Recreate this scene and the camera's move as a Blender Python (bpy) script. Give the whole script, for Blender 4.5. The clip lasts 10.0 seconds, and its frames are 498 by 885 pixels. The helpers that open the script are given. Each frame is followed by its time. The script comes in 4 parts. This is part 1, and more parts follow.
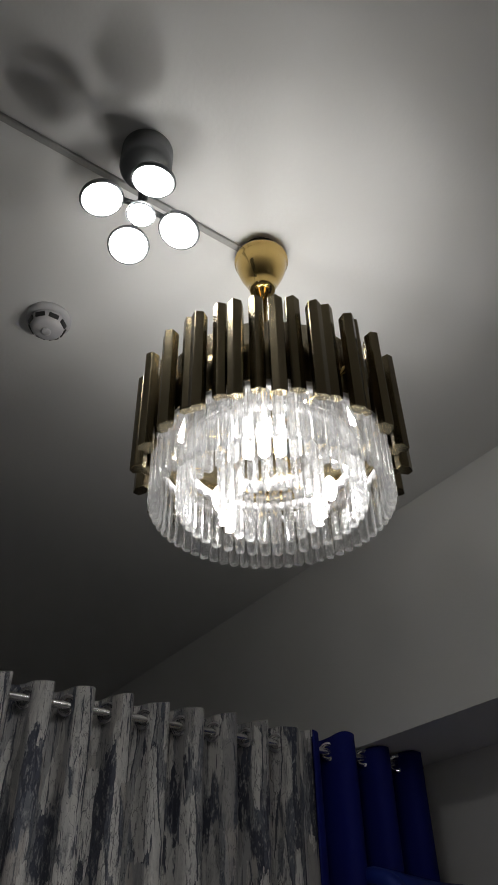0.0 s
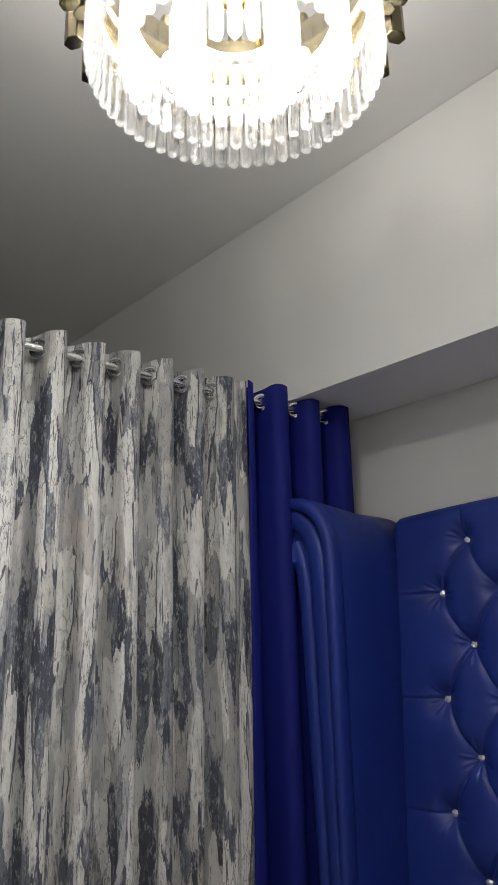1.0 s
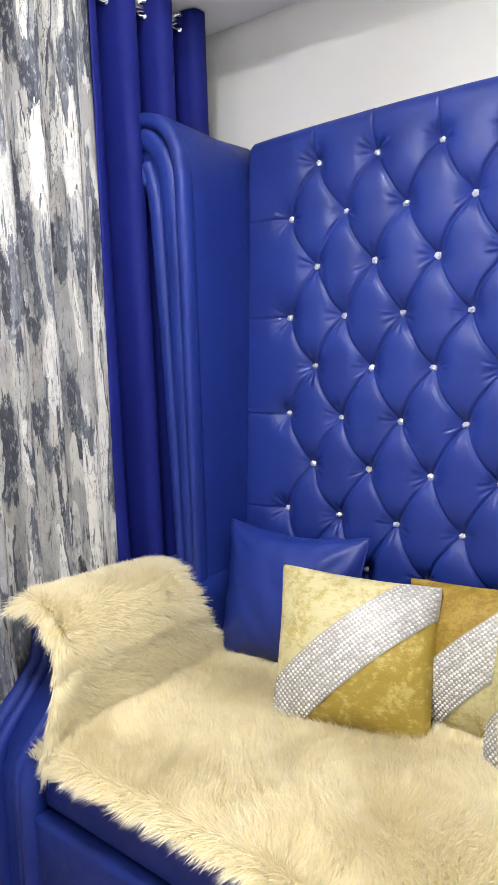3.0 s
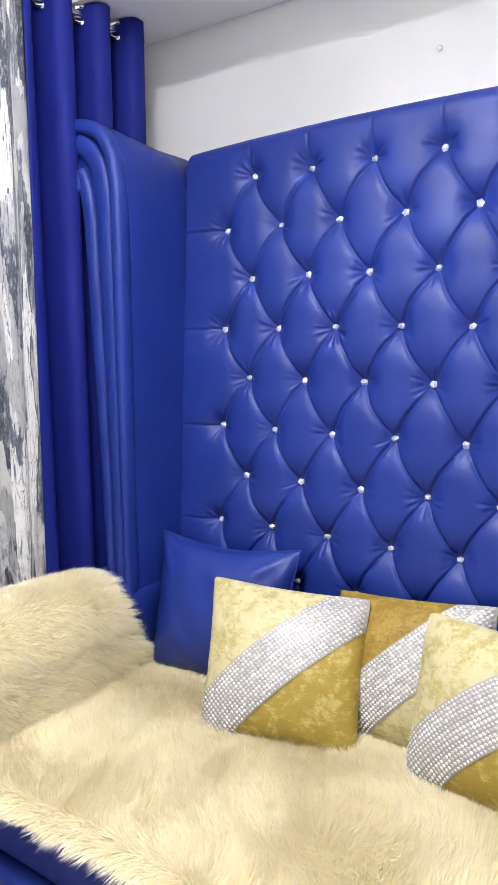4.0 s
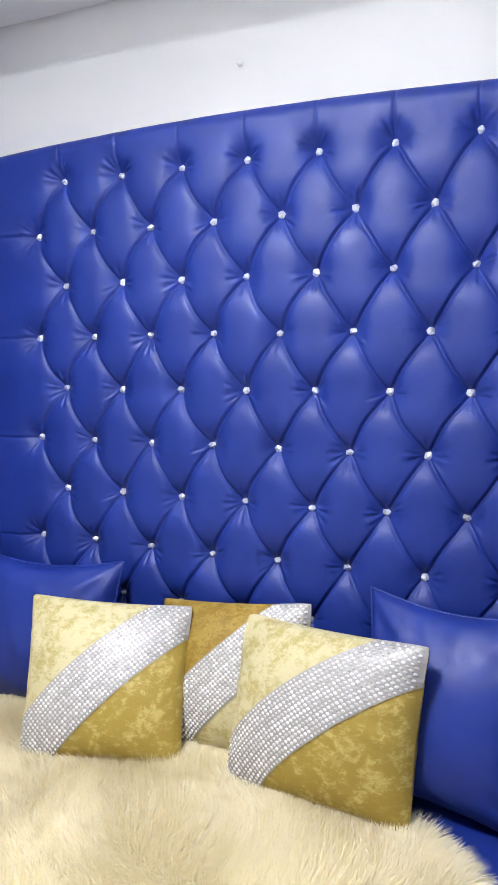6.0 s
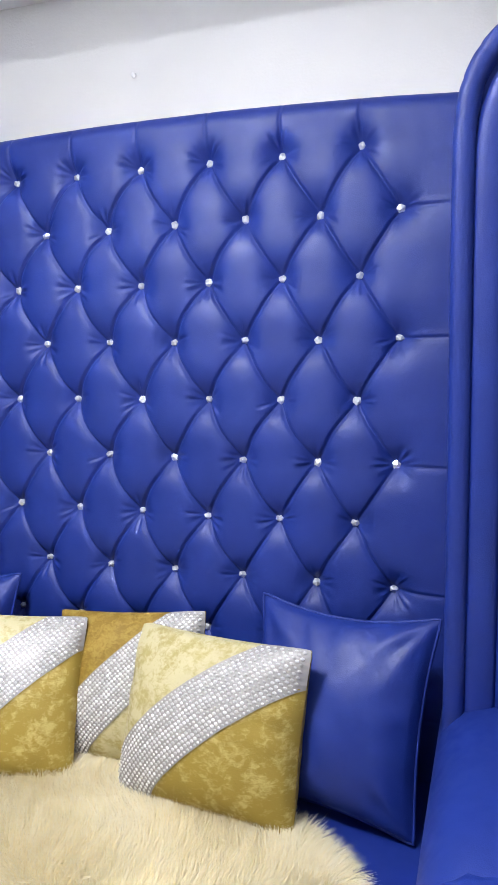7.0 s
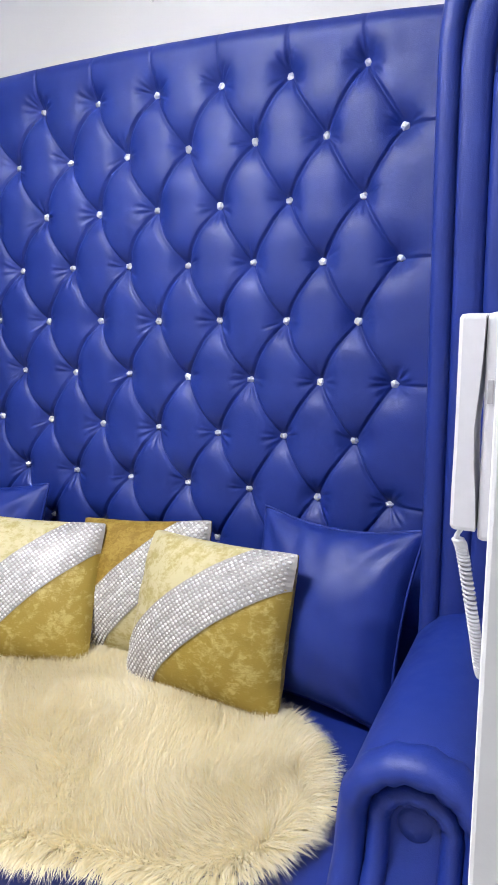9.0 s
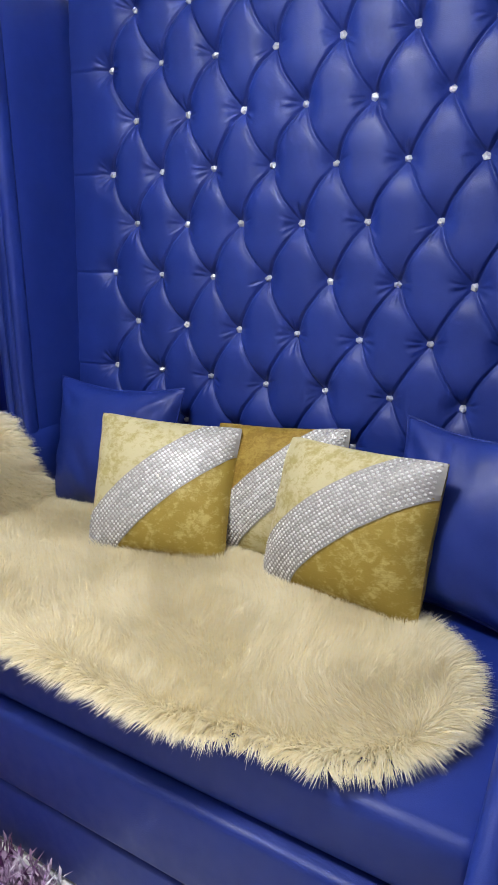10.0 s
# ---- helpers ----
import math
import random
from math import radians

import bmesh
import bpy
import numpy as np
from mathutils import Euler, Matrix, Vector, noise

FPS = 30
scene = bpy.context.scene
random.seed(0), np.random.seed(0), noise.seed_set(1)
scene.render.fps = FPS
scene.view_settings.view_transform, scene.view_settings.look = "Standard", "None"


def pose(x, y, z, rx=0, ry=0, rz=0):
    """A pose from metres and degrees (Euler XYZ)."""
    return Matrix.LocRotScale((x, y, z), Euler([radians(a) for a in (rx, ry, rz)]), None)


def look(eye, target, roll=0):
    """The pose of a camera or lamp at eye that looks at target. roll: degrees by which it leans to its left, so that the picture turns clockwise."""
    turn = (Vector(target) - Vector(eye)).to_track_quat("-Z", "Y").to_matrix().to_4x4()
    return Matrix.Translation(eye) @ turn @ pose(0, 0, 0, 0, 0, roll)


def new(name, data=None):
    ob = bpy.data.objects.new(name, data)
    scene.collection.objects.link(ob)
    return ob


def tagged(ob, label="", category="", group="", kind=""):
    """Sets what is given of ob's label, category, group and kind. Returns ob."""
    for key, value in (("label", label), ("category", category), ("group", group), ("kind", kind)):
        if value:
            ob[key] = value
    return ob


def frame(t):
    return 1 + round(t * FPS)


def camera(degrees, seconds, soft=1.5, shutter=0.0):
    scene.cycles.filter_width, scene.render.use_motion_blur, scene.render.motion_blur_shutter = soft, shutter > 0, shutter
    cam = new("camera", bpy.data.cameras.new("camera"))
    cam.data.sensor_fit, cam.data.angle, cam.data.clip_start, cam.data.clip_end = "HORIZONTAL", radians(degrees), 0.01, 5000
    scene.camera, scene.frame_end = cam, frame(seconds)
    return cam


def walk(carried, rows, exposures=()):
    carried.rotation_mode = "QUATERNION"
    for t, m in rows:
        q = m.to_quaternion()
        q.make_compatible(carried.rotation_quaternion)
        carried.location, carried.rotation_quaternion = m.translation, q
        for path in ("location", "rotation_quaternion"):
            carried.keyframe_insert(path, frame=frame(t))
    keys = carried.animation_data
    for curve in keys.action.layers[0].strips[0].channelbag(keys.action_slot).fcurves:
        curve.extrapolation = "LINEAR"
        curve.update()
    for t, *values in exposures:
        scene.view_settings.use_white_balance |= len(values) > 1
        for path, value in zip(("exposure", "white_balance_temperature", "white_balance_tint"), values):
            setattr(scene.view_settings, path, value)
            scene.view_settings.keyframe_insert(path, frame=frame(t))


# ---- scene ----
cam = camera(38.2, 10.0)
PATH = [
    (0, (1.516, -1.956, 1.851), (0.228, -1.039, 3.076), -1.3),
    (0.1, (1.5, -1.961, 1.847), (0.234, -1.005, 3.065), -1.8),
    (0.2, (1.489, -1.957, 1.852), (0.218, -0.987, 3.053), -1.4),
    (0.3, (1.476, -1.943, 1.848), (0.18, -0.955, 3.008), -0.8),
    (0.4, (1.456, -1.932, 1.846), (0.133, -0.902, 2.936), -0.7),
    (0.5, (1.436, -1.929, 1.83), (0.088, -0.848, 2.838), -0.9),
    (0.7, (1.389, -1.912, 1.811), (-0.006, -0.744, 2.641), -1.1),
    (0.8, (1.362, -1.903, 1.789), (-0.048, -0.69, 2.525), -1.5),
    (0.9, (1.339, -1.893, 1.756), (-0.088, -0.64, 2.383), -1.7),
    (1, (1.324, -1.879, 1.737), (-0.125, -0.6, 2.251), -1.4),
    (1.5, (1.281, -1.867, 1.656), (-0.19, -0.521, 1.813), -1.3),
    (2, (1.293, -1.847, 1.59), (-0.153, -0.468, 1.49), -1.5),
    (2.5, (1.322, -1.811, 1.518), (-0.046, -0.379, 1.238), -2.5),
    (3, (1.37, -1.86, 1.511), (0.125, -0.327, 1.194), -1.8),
    (4.5, (1.406, -1.816, 1.519), (0.329, -0.155, 1.234), -0.4),
    (5, (1.434, -1.804, 1.529), (0.443, -0.093, 1.23), -0.8),
    (5.5, (1.452, -1.793, 1.521), (0.571, -0.022, 1.224), -0.9),
    (7, (1.625, -1.739, 1.505), (0.981, 0.139, 1.257), -0.8),
    (7.5, (1.694, -1.735, 1.509), (1.086, 0.153, 1.253), -0.8),
    (8, (1.757, -1.734, 1.5), (1.156, 0.157, 1.253), -0.9),
    (8.5, (1.804, -1.75, 1.467), (1.053, 0.074, 1.141), 0.0),
    (9, (1.828, -1.76, 1.444), (1.001, 0.017, 1.05), -0.7),
    (9.5, (1.775, -1.79, 1.413), (0.854, -0.076, 0.951), -0.4),
    (10, (1.701, -1.822, 1.385), (0.681, -0.205, 0.799), -0.4),
]
EXPO = [(0.0, -3.25, 6500, 10), (0.5, -3.5, 6500, 10), (0.8, -2.3, 6500, 10), (1.0, -1.05, 6600, 9), (1.5, 0.15, 6650, 7), (2.0, 0.4, 6700, 8), (2.5, 0.6, 6550, 8), (3.0, 0.65, 6400, 10), (4.5, 0.8, 6000, 13), (7.0, 0.68, 5900, 13), (8.0, 0.68, 5900, 14), (9.0, 0.6, 6000, 14), (9.5, 0.57, 6000, 12), (10.0, 0.24, 6050, 12)]
walk(cam, [(t, look(eye, target, roll)) for t, eye, target, roll in PATH], EXPO)

# ---- world: the room is closed, only a trace of ambient ----
world = bpy.data.worlds.new("world")
scene.world = world
world.use_nodes = True
world.node_tree.nodes["Background"].inputs[0].default_value = (0.6, 0.7, 1.0, 1)
world.node_tree.nodes["Background"].inputs[1].default_value = 0.05

DISC_GLOW, BULB_GLOW = 330.0, 130.0

# ---- materials ----
class Nodes:
    """A small writer of node materials."""

    def __init__(self, name):
        self.m = bpy.data.materials.new(name)
        self.m.use_nodes = True
        self.t = self.m.node_tree
        self.b = self.t.nodes["Principled BSDF"]
        self.out = self.t.nodes["Material Output"]

    def add(self, kind, **sets):
        n = self.t.nodes.new(kind)
        for k, v in sets.items():
            if k in n.inputs:
                n.inputs[k].default_value = v
        return n

    def link(self, a, b):
        self.t.links.new(a, b)

    def coords(self, scale=(1, 1, 1), which="Object"):
        c, mp = self.add("ShaderNodeTexCoord"), self.add("ShaderNodeMapping")
        mp.inputs["Scale"].default_value = scale
        self.link(c.outputs[which], mp.inputs["Vector"])
        return mp.outputs["Vector"]

    def noise(self, vec, scale, detail=4.0, rough=0.55, distort=0.0):
        n = self.add("ShaderNodeTexNoise", Scale=scale, Detail=detail, Roughness=rough, Distortion=distort)
        self.link(vec, n.inputs["Vector"])
        return n.outputs["Fac"]

    def ramp(self, fac, stops, interpolation="LINEAR"):
        r = self.add("ShaderNodeValToRGB")
        e = r.color_ramp.elements
        r.color_ramp.interpolation = interpolation
        while len(e) < len(stops):
            e.new(0.5)
        for el, (p, c) in zip(e, stops):
            el.position, el.color = p, (*c, 1)
        self.link(fac, r.inputs["Fac"])
        return r.outputs["Color"]

    def mix(self, fac, a, b, mode="MIX"):
        n = self.t.nodes.new("ShaderNodeMix")
        n.data_type, n.blend_type = "RGBA", mode
        for sock, v in ((n.inputs[0], fac), (n.inputs[6], a), (n.inputs[7], b)):
            if isinstance(v, (int, float)):
                sock.default_value = v
            elif isinstance(v, tuple):
                sock.default_value = (*v, 1)
            else:
                self.link(v, sock)
        return n.outputs[2]

    def bump(self, height, strength, distance):
        n = self.add("ShaderNodeBump", Strength=strength, Distance=distance)
        self.link(height, n.inputs["Height"])
        self.link(n.outputs["Normal"], self.b.inputs["Normal"])

    def base(self, v):
        if isinstance(v, tuple):
            self.b.inputs["Base Color"].default_value = (*v, 1)
        else:
            self.link(v, self.b.inputs["Base Color"])

    def sets(self, **kw):
        for k, v in kw.items():
            self.b.inputs[k.replace("_", " ")].default_value = v
        return self


def plaster(name, colour, grain=90.0):
    n = Nodes(name)
    v = n.coords()
    big = n.noise(v, 1.3, 3)
    fine = n.noise(v, grain, 3)
    dark = tuple(c * 0.93 for c in colour)
    n.base(n.mix(big, dark, colour))
    n.bump(fine, 0.15, 0.004)
    return n.sets(Roughness=0.75).m


def leather(name, colour, rough=0.49):
    n = Nodes(name)
    v = n.coords()
    big = n.noise(v, 5.0, 3)
    pores = n.add("ShaderNodeTexVoronoi", Scale=420.0)
    n.link(v, pores.inputs["Vector"])
    soft = n.noise(v, 28.0, 4)
    n.base(n.mix(big, tuple(c * 0.82 for c in colour), tuple(min(1, c * 1.12) for c in colour)))
    rr = n.ramp(soft, [(0.3, (rough - 0.05,) * 3), (0.7, (rough + 0.1,) * 3)])
    n.link(rr, n.b.inputs["Roughness"])
    both = n.add("ShaderNodeMath")
    both.operation = "ADD"
    n.link(pores.outputs["Distance"], both.inputs[0])
    n.link(soft, both.inputs[1])
    n.bump(both.outputs[0], 0.09, 0.0025)
    return n.sets(Specular_IOR_Level=0.45).m


def cloth(name, colour, sheen=0.3):
    n = Nodes(name)
    v = n.coords()
    weave = n.noise(n.coords((900, 900, 260)), 1.0, 2)
    big = n.noise(v, 4.0, 3)
    n.base(n.mix(big, tuple(c * 0.8 for c in colour), colour))
    n.bump(weave, 0.12, 0.002)
    return n.sets(Roughness=0.7, Sheen_Weight=sheen, Sheen_Roughness=0.4, Specular_IOR_Level=0.22).m


def printed_cloth(name):
    """Bark-like vertical strips in white, greys, taupe and slate."""
    n = Nodes(name)
    uv = n.coords((1, 1, 1), "UV")

    def ragged(sx, sy, ax, ay, shift=0.0):
        warp = n.add("ShaderNodeTexNoise", Scale=1.0, Detail=5.0, Roughness=0.65)
        n.link(n.coords((sx, sy, 1), "UV"), warp.inputs["Vector"])
        mid = n.add("ShaderNodeVectorMath")
        mid.operation = "SUBTRACT"
        n.link(warp.outputs["Color"], mid.inputs[0])
        mid.inputs[1].default_value = (0.5 + shift / ax, 0.5, 0.5)
        shove = n.add("ShaderNodeVectorMath")
        shove.operation = "MULTIPLY_ADD"
        n.link(mid.outputs[0], shove.inputs[0])
        shove.inputs[1].default_value = (ax, ay, 0)
        n.link(uv, shove.inputs[2])
        return shove.outputs[0]

    soft = ragged(30, 9, 0.018, 0.16)
    soft_left = ragged(30, 9, 0.018, 0.16, 0.005)
    torn = ragged(95, 22, 0.020, 0.14)

    def slats(vec, sx, sy, seed, channel=0):
        mp = n.add("ShaderNodeMapping")
        mp.inputs["Scale"].default_value = (sx, sy, 1)
        mp.inputs["Location"].default_value = (seed, seed * 0.7, 0)
        n.link(vec, mp.inputs["Vector"])
        vo = n.add("ShaderNodeTexVoronoi", Scale=1.0, Randomness=0.85)
        vo.voronoi_dimensions, vo.feature, vo.distance = "2D", "F1", "CHEBYCHEV"
        n.link(mp.outputs["Vector"], vo.inputs["Vector"])
        sep = n.add("ShaderNodeSeparateColor")
        n.link(vo.outputs["Color"], sep.inputs[0])
        return sep.outputs[channel]

    def calc(op, a, z):
        m = n.add("ShaderNodeMath")
        m.operation = op
        for slot, val in ((0, a), (1, z)):
            if isinstance(val, (int, float)):
                m.inputs[slot].default_value = val
            else:
                n.link(val, m.inputs[slot])
        return m.outputs[0]

    # pale ground of taupe, cream and grey slats
    col = n.ramp(slats(soft, 27, 5.4, 1.3), [(0.0, (0.38, 0.375, 0.37)), (0.2, (0.50, 0.475, 0.455)), (0.42, (0.59, 0.585, 0.575)), (0.62, (0.66, 0.65, 0.63)), (0.84, (0.42, 0.42, 0.43))], "CONSTANT")
    wash = n.noise(n.coords((38, 11, 1), "UV"), 1.0, 6, 0.7, 0.4)
    col = n.mix(n.ramp(wash, [(0.46, (0, 0, 0)), (0.66, (0.7, 0.7, 0.7))]), col, (0.25, 0.25, 0.265))
    # slate zones, half a metre apart up the cloth, shifted from strip to strip
    sep = n.add("ShaderNodeSeparateXYZ")
    n.link(soft, sep.inputs[0])
    drift = n.noise(n.coords((5.5, 0.7, 1), "UV"), 1.0, 2)
    turn = calc("ADD", calc("MULTIPLY", sep.outputs[1], 12.2), calc("MULTIPLY", drift, 11.0))
    zone = calc("MULTIPLY", calc("SINE", turn, 0.0), 0.36)
    gate = calc("ADD", calc("ADD", zone, slats(torn, 40, 6.0, 7.7)), calc("MULTIPLY", wash, 0.45))
    hue = n.ramp(slats(torn, 40, 6.0, 7.7, 1), [(0.0, (0.03, 0.034, 0.055)), (0.4, (0.07, 0.08, 0.115)), (0.7, (0.15, 0.165, 0.20)), (1.0, (0.27, 0.275, 0.285))])
    fleck = n.noise(n.coords((75, 26, 1), "UV"), 1.0, 5, 0.75, 0.3)
    hue = n.mix(n.ramp(fleck, [(0.52, (0, 0, 0)), (0.64, (0.85, 0.85, 0.85))]), hue, (0.46, 0.465, 0.47))
    col = n.mix(n.ramp(gate, [(0.75, (0, 0, 0)), (0.83, (0.95, 0.95, 0.95))]), col, hue)
    # white slats with a dark edge
    under = n.ramp(slats(soft_left, 32, 4.6, 13.1), [(0.0, (0, 0, 0)), (0.73, (0.9, 0.9, 0.9))], "CONSTANT")
    over = n.ramp(slats(soft, 32, 4.6, 13.1), [(0.0, (0, 0, 0)), (0.73, (0.92, 0.92, 0.92))], "CONSTANT")
    col = n.mix(under, col, (0.085, 0.09, 0.115))
    col = n.mix(over, col, n.mix(n.ramp(fleck, [(0.5, (0, 0, 0)), (0.7, (1, 1, 1))]), (0.72, 0.71, 0.69), (0.46, 0.46, 0.465)))
    # thin dark streaks and twigs
    streak = n.noise(n.coords((105, 8.0, 1), "UV"), 1.0, 4, 0.65, 0.3)
    col = n.mix(n.ramp(streak, [(0.585, (0, 0, 0)), (0.625, (0.9, 0.9, 0.9))]), col, (0.09, 0.095, 0.12))
    twig = n.noise(n.coords((48, 15, 1), "UV"), 1.0, 2, 0.5, 1.2)
    line = n.ramp(twig, [(0.487, (0, 0, 0)), (0.50, (0.8, 0.8, 0.8)), (0.513, (0, 0, 0))])
    some = n.ramp(drift, [(0.44, (0, 0, 0)), (0.56, (1, 1, 1))])
    col = n.mix(n.mix(1.0, line, some, "MULTIPLY"), col, (0.08, 0.085, 0.11))
    # fine cracks of the bark, gathered in the dark zones
    crack = n.add("ShaderNodeTexVoronoi", Scale=1.0, Randomness=1.0)
    crack.voronoi_dimensions, crack.feature = "2D", "DISTANCE_TO_EDGE"
    mp = n.add("ShaderNodeMapping")
    mp.inputs["Scale"].default_value = (44, 15, 1)
    n.link(torn, mp.inputs["Vector"])
    n.link(mp.outputs["Vector"], crack.inputs["Vector"])
    thin = n.ramp(crack.outputs["Distance"], [(0.0, (0.85, 0.85, 0.85)), (0.035, (0.5, 0.5, 0.5)), (0.07, (0, 0, 0))])
    where = n.ramp(gate, [(0.45, (0.12, 0.12, 0.12)), (0.85, (1, 1, 1))])
    col = n.mix(n.mix(1.0, thin, where, "MULTIPLY"), col, (0.05, 0.055, 0.075))
    n.base(col)
    n.bump(n.noise(n.coords((900, 700, 1), "UV"), 1.0, 2), 0.1, 0.002)
    return n.sets(Roughness=0.8, Sheen_Weight=0.05, Specular_IOR_Level=0.25).m


def velvet(name, light, dark, lo, hi):
    """Crushed velvet: soft patches and short streaks where the pile lies the other way."""
    n = Nodes(name)
    v = n.coords()
    patch = n.noise(v, 24.0, 3, 0.5, 0.8)
    crush = n.noise(n.coords((70, 70, 115)), 1.0, 5, 0.62, 0.9)
    both = n.add("ShaderNodeMath")
    both.operation = "MULTIPLY_ADD"
    both.inputs[1].default_value = 0.55
    n.link(patch, both.inputs[0])
    n.link(n.mix(1.0, crush, (0.55, 0.55, 0.55), "MULTIPLY"), both.inputs[2])
    fac = n.ramp(both.outputs[0], [(lo, (0, 0, 0)), (hi, (1, 1, 1))])
    n.base(n.mix(fac, dark, light))
    rr = n.ramp(fac, [(0.0, (0.62,) * 3), (1.0, (0.42,) * 3)])
    n.link(rr, n.b.inputs["Roughness"])
    n.bump(crush, 0.3, 0.004)
    return n.sets(Sheen_Weight=0.15, Sheen_Roughness=0.35, Sheen_Tint=(*light, 1), Specular_IOR_Level=0.3).m


def stones(name):
    """Facetted silver stones; a random grey per stone paints in their sparkle."""
    n = Nodes(name)
    geo = n.add("ShaderNodeNewGeometry")
    n.base(n.ramp(geo.outputs["Random Per Island"], [(0.0, (0.48, 0.465, 0.45)), (0.5, (0.68, 0.66, 0.645)), (1.0, (0.90, 0.89, 0.88))]))
    return n.sets(Roughness=0.30, Metallic=0.12).m


def plain(name, colour, rough=0.4, metal=0.0, **kw):
    n = Nodes(name)
    v = n.coords()
    g = n.noise(v, 60.0, 3)
    n.base(n.mix(g, tuple(c * 0.9 for c in colour), colour))
    return n.sets(Roughness=rough, Metallic=metal, **kw).m


def glowing(name, colour, strength):
    n = Nodes(name)
    n.base((0.8, 0.8, 0.8))
    return n.sets(Emission_Color=(*colour, 1), Emission_Strength=strength).m


def crystal_glass(name):
    n = Nodes(name)
    g = n.add("ShaderNodeBsdfGlass", IOR=1.5, Roughness=0.0)
    tr = n.add("ShaderNodeBsdfTransparent")
    mx = n.add("ShaderNodeMixShader")
    mx.inputs[0].default_value = 0.55
    n.link(tr.outputs[0], mx.inputs[1])
    n.link(g.outputs[0], mx.inputs[2])
    cloud = n.add("ShaderNodeBsdfTranslucent", Color=(0.95, 0.96, 0.97, 1))
    m2 = n.add("ShaderNodeMixShader")
    m2.inputs[0].default_value = 0.09
    n.link(mx.outputs[0], m2.inputs[1])
    n.link(cloud.outputs[0], m2.inputs[2])
    n.link(m2.outputs[0], n.out.inputs["Surface"])
    return n.m


def fur_fibre(name):
    n = Nodes(name)
    v = n.coords()
    big = n.noise(v, 6.0, 3)
    geo = n.add("ShaderNodeNewGeometry")
    c = n.mix(big, (0.985, 0.89, 0.615), (0.99, 0.93, 0.73))
    c = n.mix(geo.outputs["Random Per Island"], c, (1.0, 0.97, 0.84))
    d, t = n.add("ShaderNodeBsdfDiffuse"), n.add("ShaderNodeBsdfTranslucent")
    mx = n.add("ShaderNodeMixShader")
    mx.inputs[0].default_value = 0.5
    for sh, slot in ((d, 1), (t, 2)):
        n.link(c, sh.inputs["Color"])
        n.link(sh.outputs[0], mx.inputs[slot])
    n.link(mx.outputs[0], n.out.inputs["Surface"])
    return n.m


def rug_fibre(name):
    n = Nodes(name)
    patch = n.noise(n.coords(), 9.0, 2)
    geo = n.add("ShaderNodeNewGeometry")
    c = n.ramp(patch, [(0.42, (0.13, 0.025, 0.14)), (0.52, (0.38, 0.22, 0.40)), (0.60, (0.82, 0.78, 0.84))])
    n.base(n.mix(geo.outputs["Random Per Island"], c, n.mix(0.35, c, (0.85, 0.82, 0.88))))
    return n.sets(Roughness=0.7).m


WHITE = plaster("white_paint", (0.86, 0.86, 0.85))
CEIL = plaster("ceiling_paint", (0.88, 0.88, 0.87))
PAPER = plaster("wall_paper", (0.74, 0.73, 0.715), 160)
FLOOR = plaster("floor_tile", (0.74, 0.725, 0.70))
BLUE = leather("blue_leather", (0.0085, 0.026, 0.21))
BLUE_CLOTH = cloth("blue_cloth", (0.005, 0.011, 0.165), 0.0)
PRINT = printed_cloth("printed_cloth")
PARTITION = plaster("partition_paint", (0.86, 0.86, 0.86))
CHROME = plain("chrome", (0.8, 0.8, 0.82), 0.12, 1.0)
STEEL = plain("rod_steel", (0.75, 0.75, 0.74), 0.25, 1.0)
GOLD = plain("brass", (0.58, 0.41, 0.15), 0.14, 1.0)
BRONZE = plain("tube_brass", (0.20, 0.165, 0.10), 0.24, 1.0)
GREYMETAL = plain("grey_metal", (0.22, 0.23, 0.24), 0.4, 0.6)
GLASS = crystal_glass("crystal")
RHINE = stones("rhinestone")
BUTTON = plain("button_crystal", (0.90, 0.92, 0.96), 0.06, 0.55)
VELVET_PALE = velvet("pale_gold_velvet", (0.59, 0.53, 0.295), (0.43, 0.355, 0.135), 0.44, 0.60)
VELVET_DEEP = velvet("deep_gold_velvet", (0.51, 0.40, 0.13), (0.34, 0.242, 0.042), 0.54, 0.68)
VELVET_BROWN = velvet("brown_gold_velvet", (0.37, 0.25, 0.048), (0.24, 0.148, 0.018), 0.48, 0.68)
FUR = fur_fibre("fur")
RUG = rug_fibre("rug_pile")
PLASTIC = plain("white_plastic", (0.62, 0.615, 0.64), 0.35)
DARKPLASTIC = plain("dark_plastic", (0.03, 0.03, 0.03), 0.4)
GREYPLASTIC = plain("grey_plastic", (0.35, 0.35, 0.36), 0.35)
TRACK = plain("cable_trunking", (0.45, 0.45, 0.44), 0.5)
DISC = glowing("lamp_disc", (1.0, 0.99, 0.97), DISC_GLOW)
BULB = glowing("bulb", (1.0, 0.97, 0.90), BULB_GLOW)


# ---- mesh helpers ----
def thing(name, label, category, at=(0, 0, 0), group="", kind=""):
    ob = new(name)
    ob.location = at
    return tagged(ob, label, category, group, kind)


def finish(bm, name, material, smooth=True):
    me = bpy.data.meshes.new(name)
    bm.to_mesh(me)
    bm.free()
    for m in material if isinstance(material, (list, tuple)) else (material,):
        me.materials.append(m)
    for p in me.polygons:
        p.use_smooth = smooth
    return me


def part(name, bm, material, parent, label="", smooth=True, kind=""):
    me = bm if isinstance(bm, bpy.types.Mesh) else finish(bm, name, material, smooth)
    ob = new(name, me)
    ob.parent = parent
    return tagged(ob, label, kind=kind)


def lone(name, bm, material, label, category, kind="", smooth=False, group=""):
    return tagged(new(name, finish(bm, name, material, smooth)), label, category, group, kind)


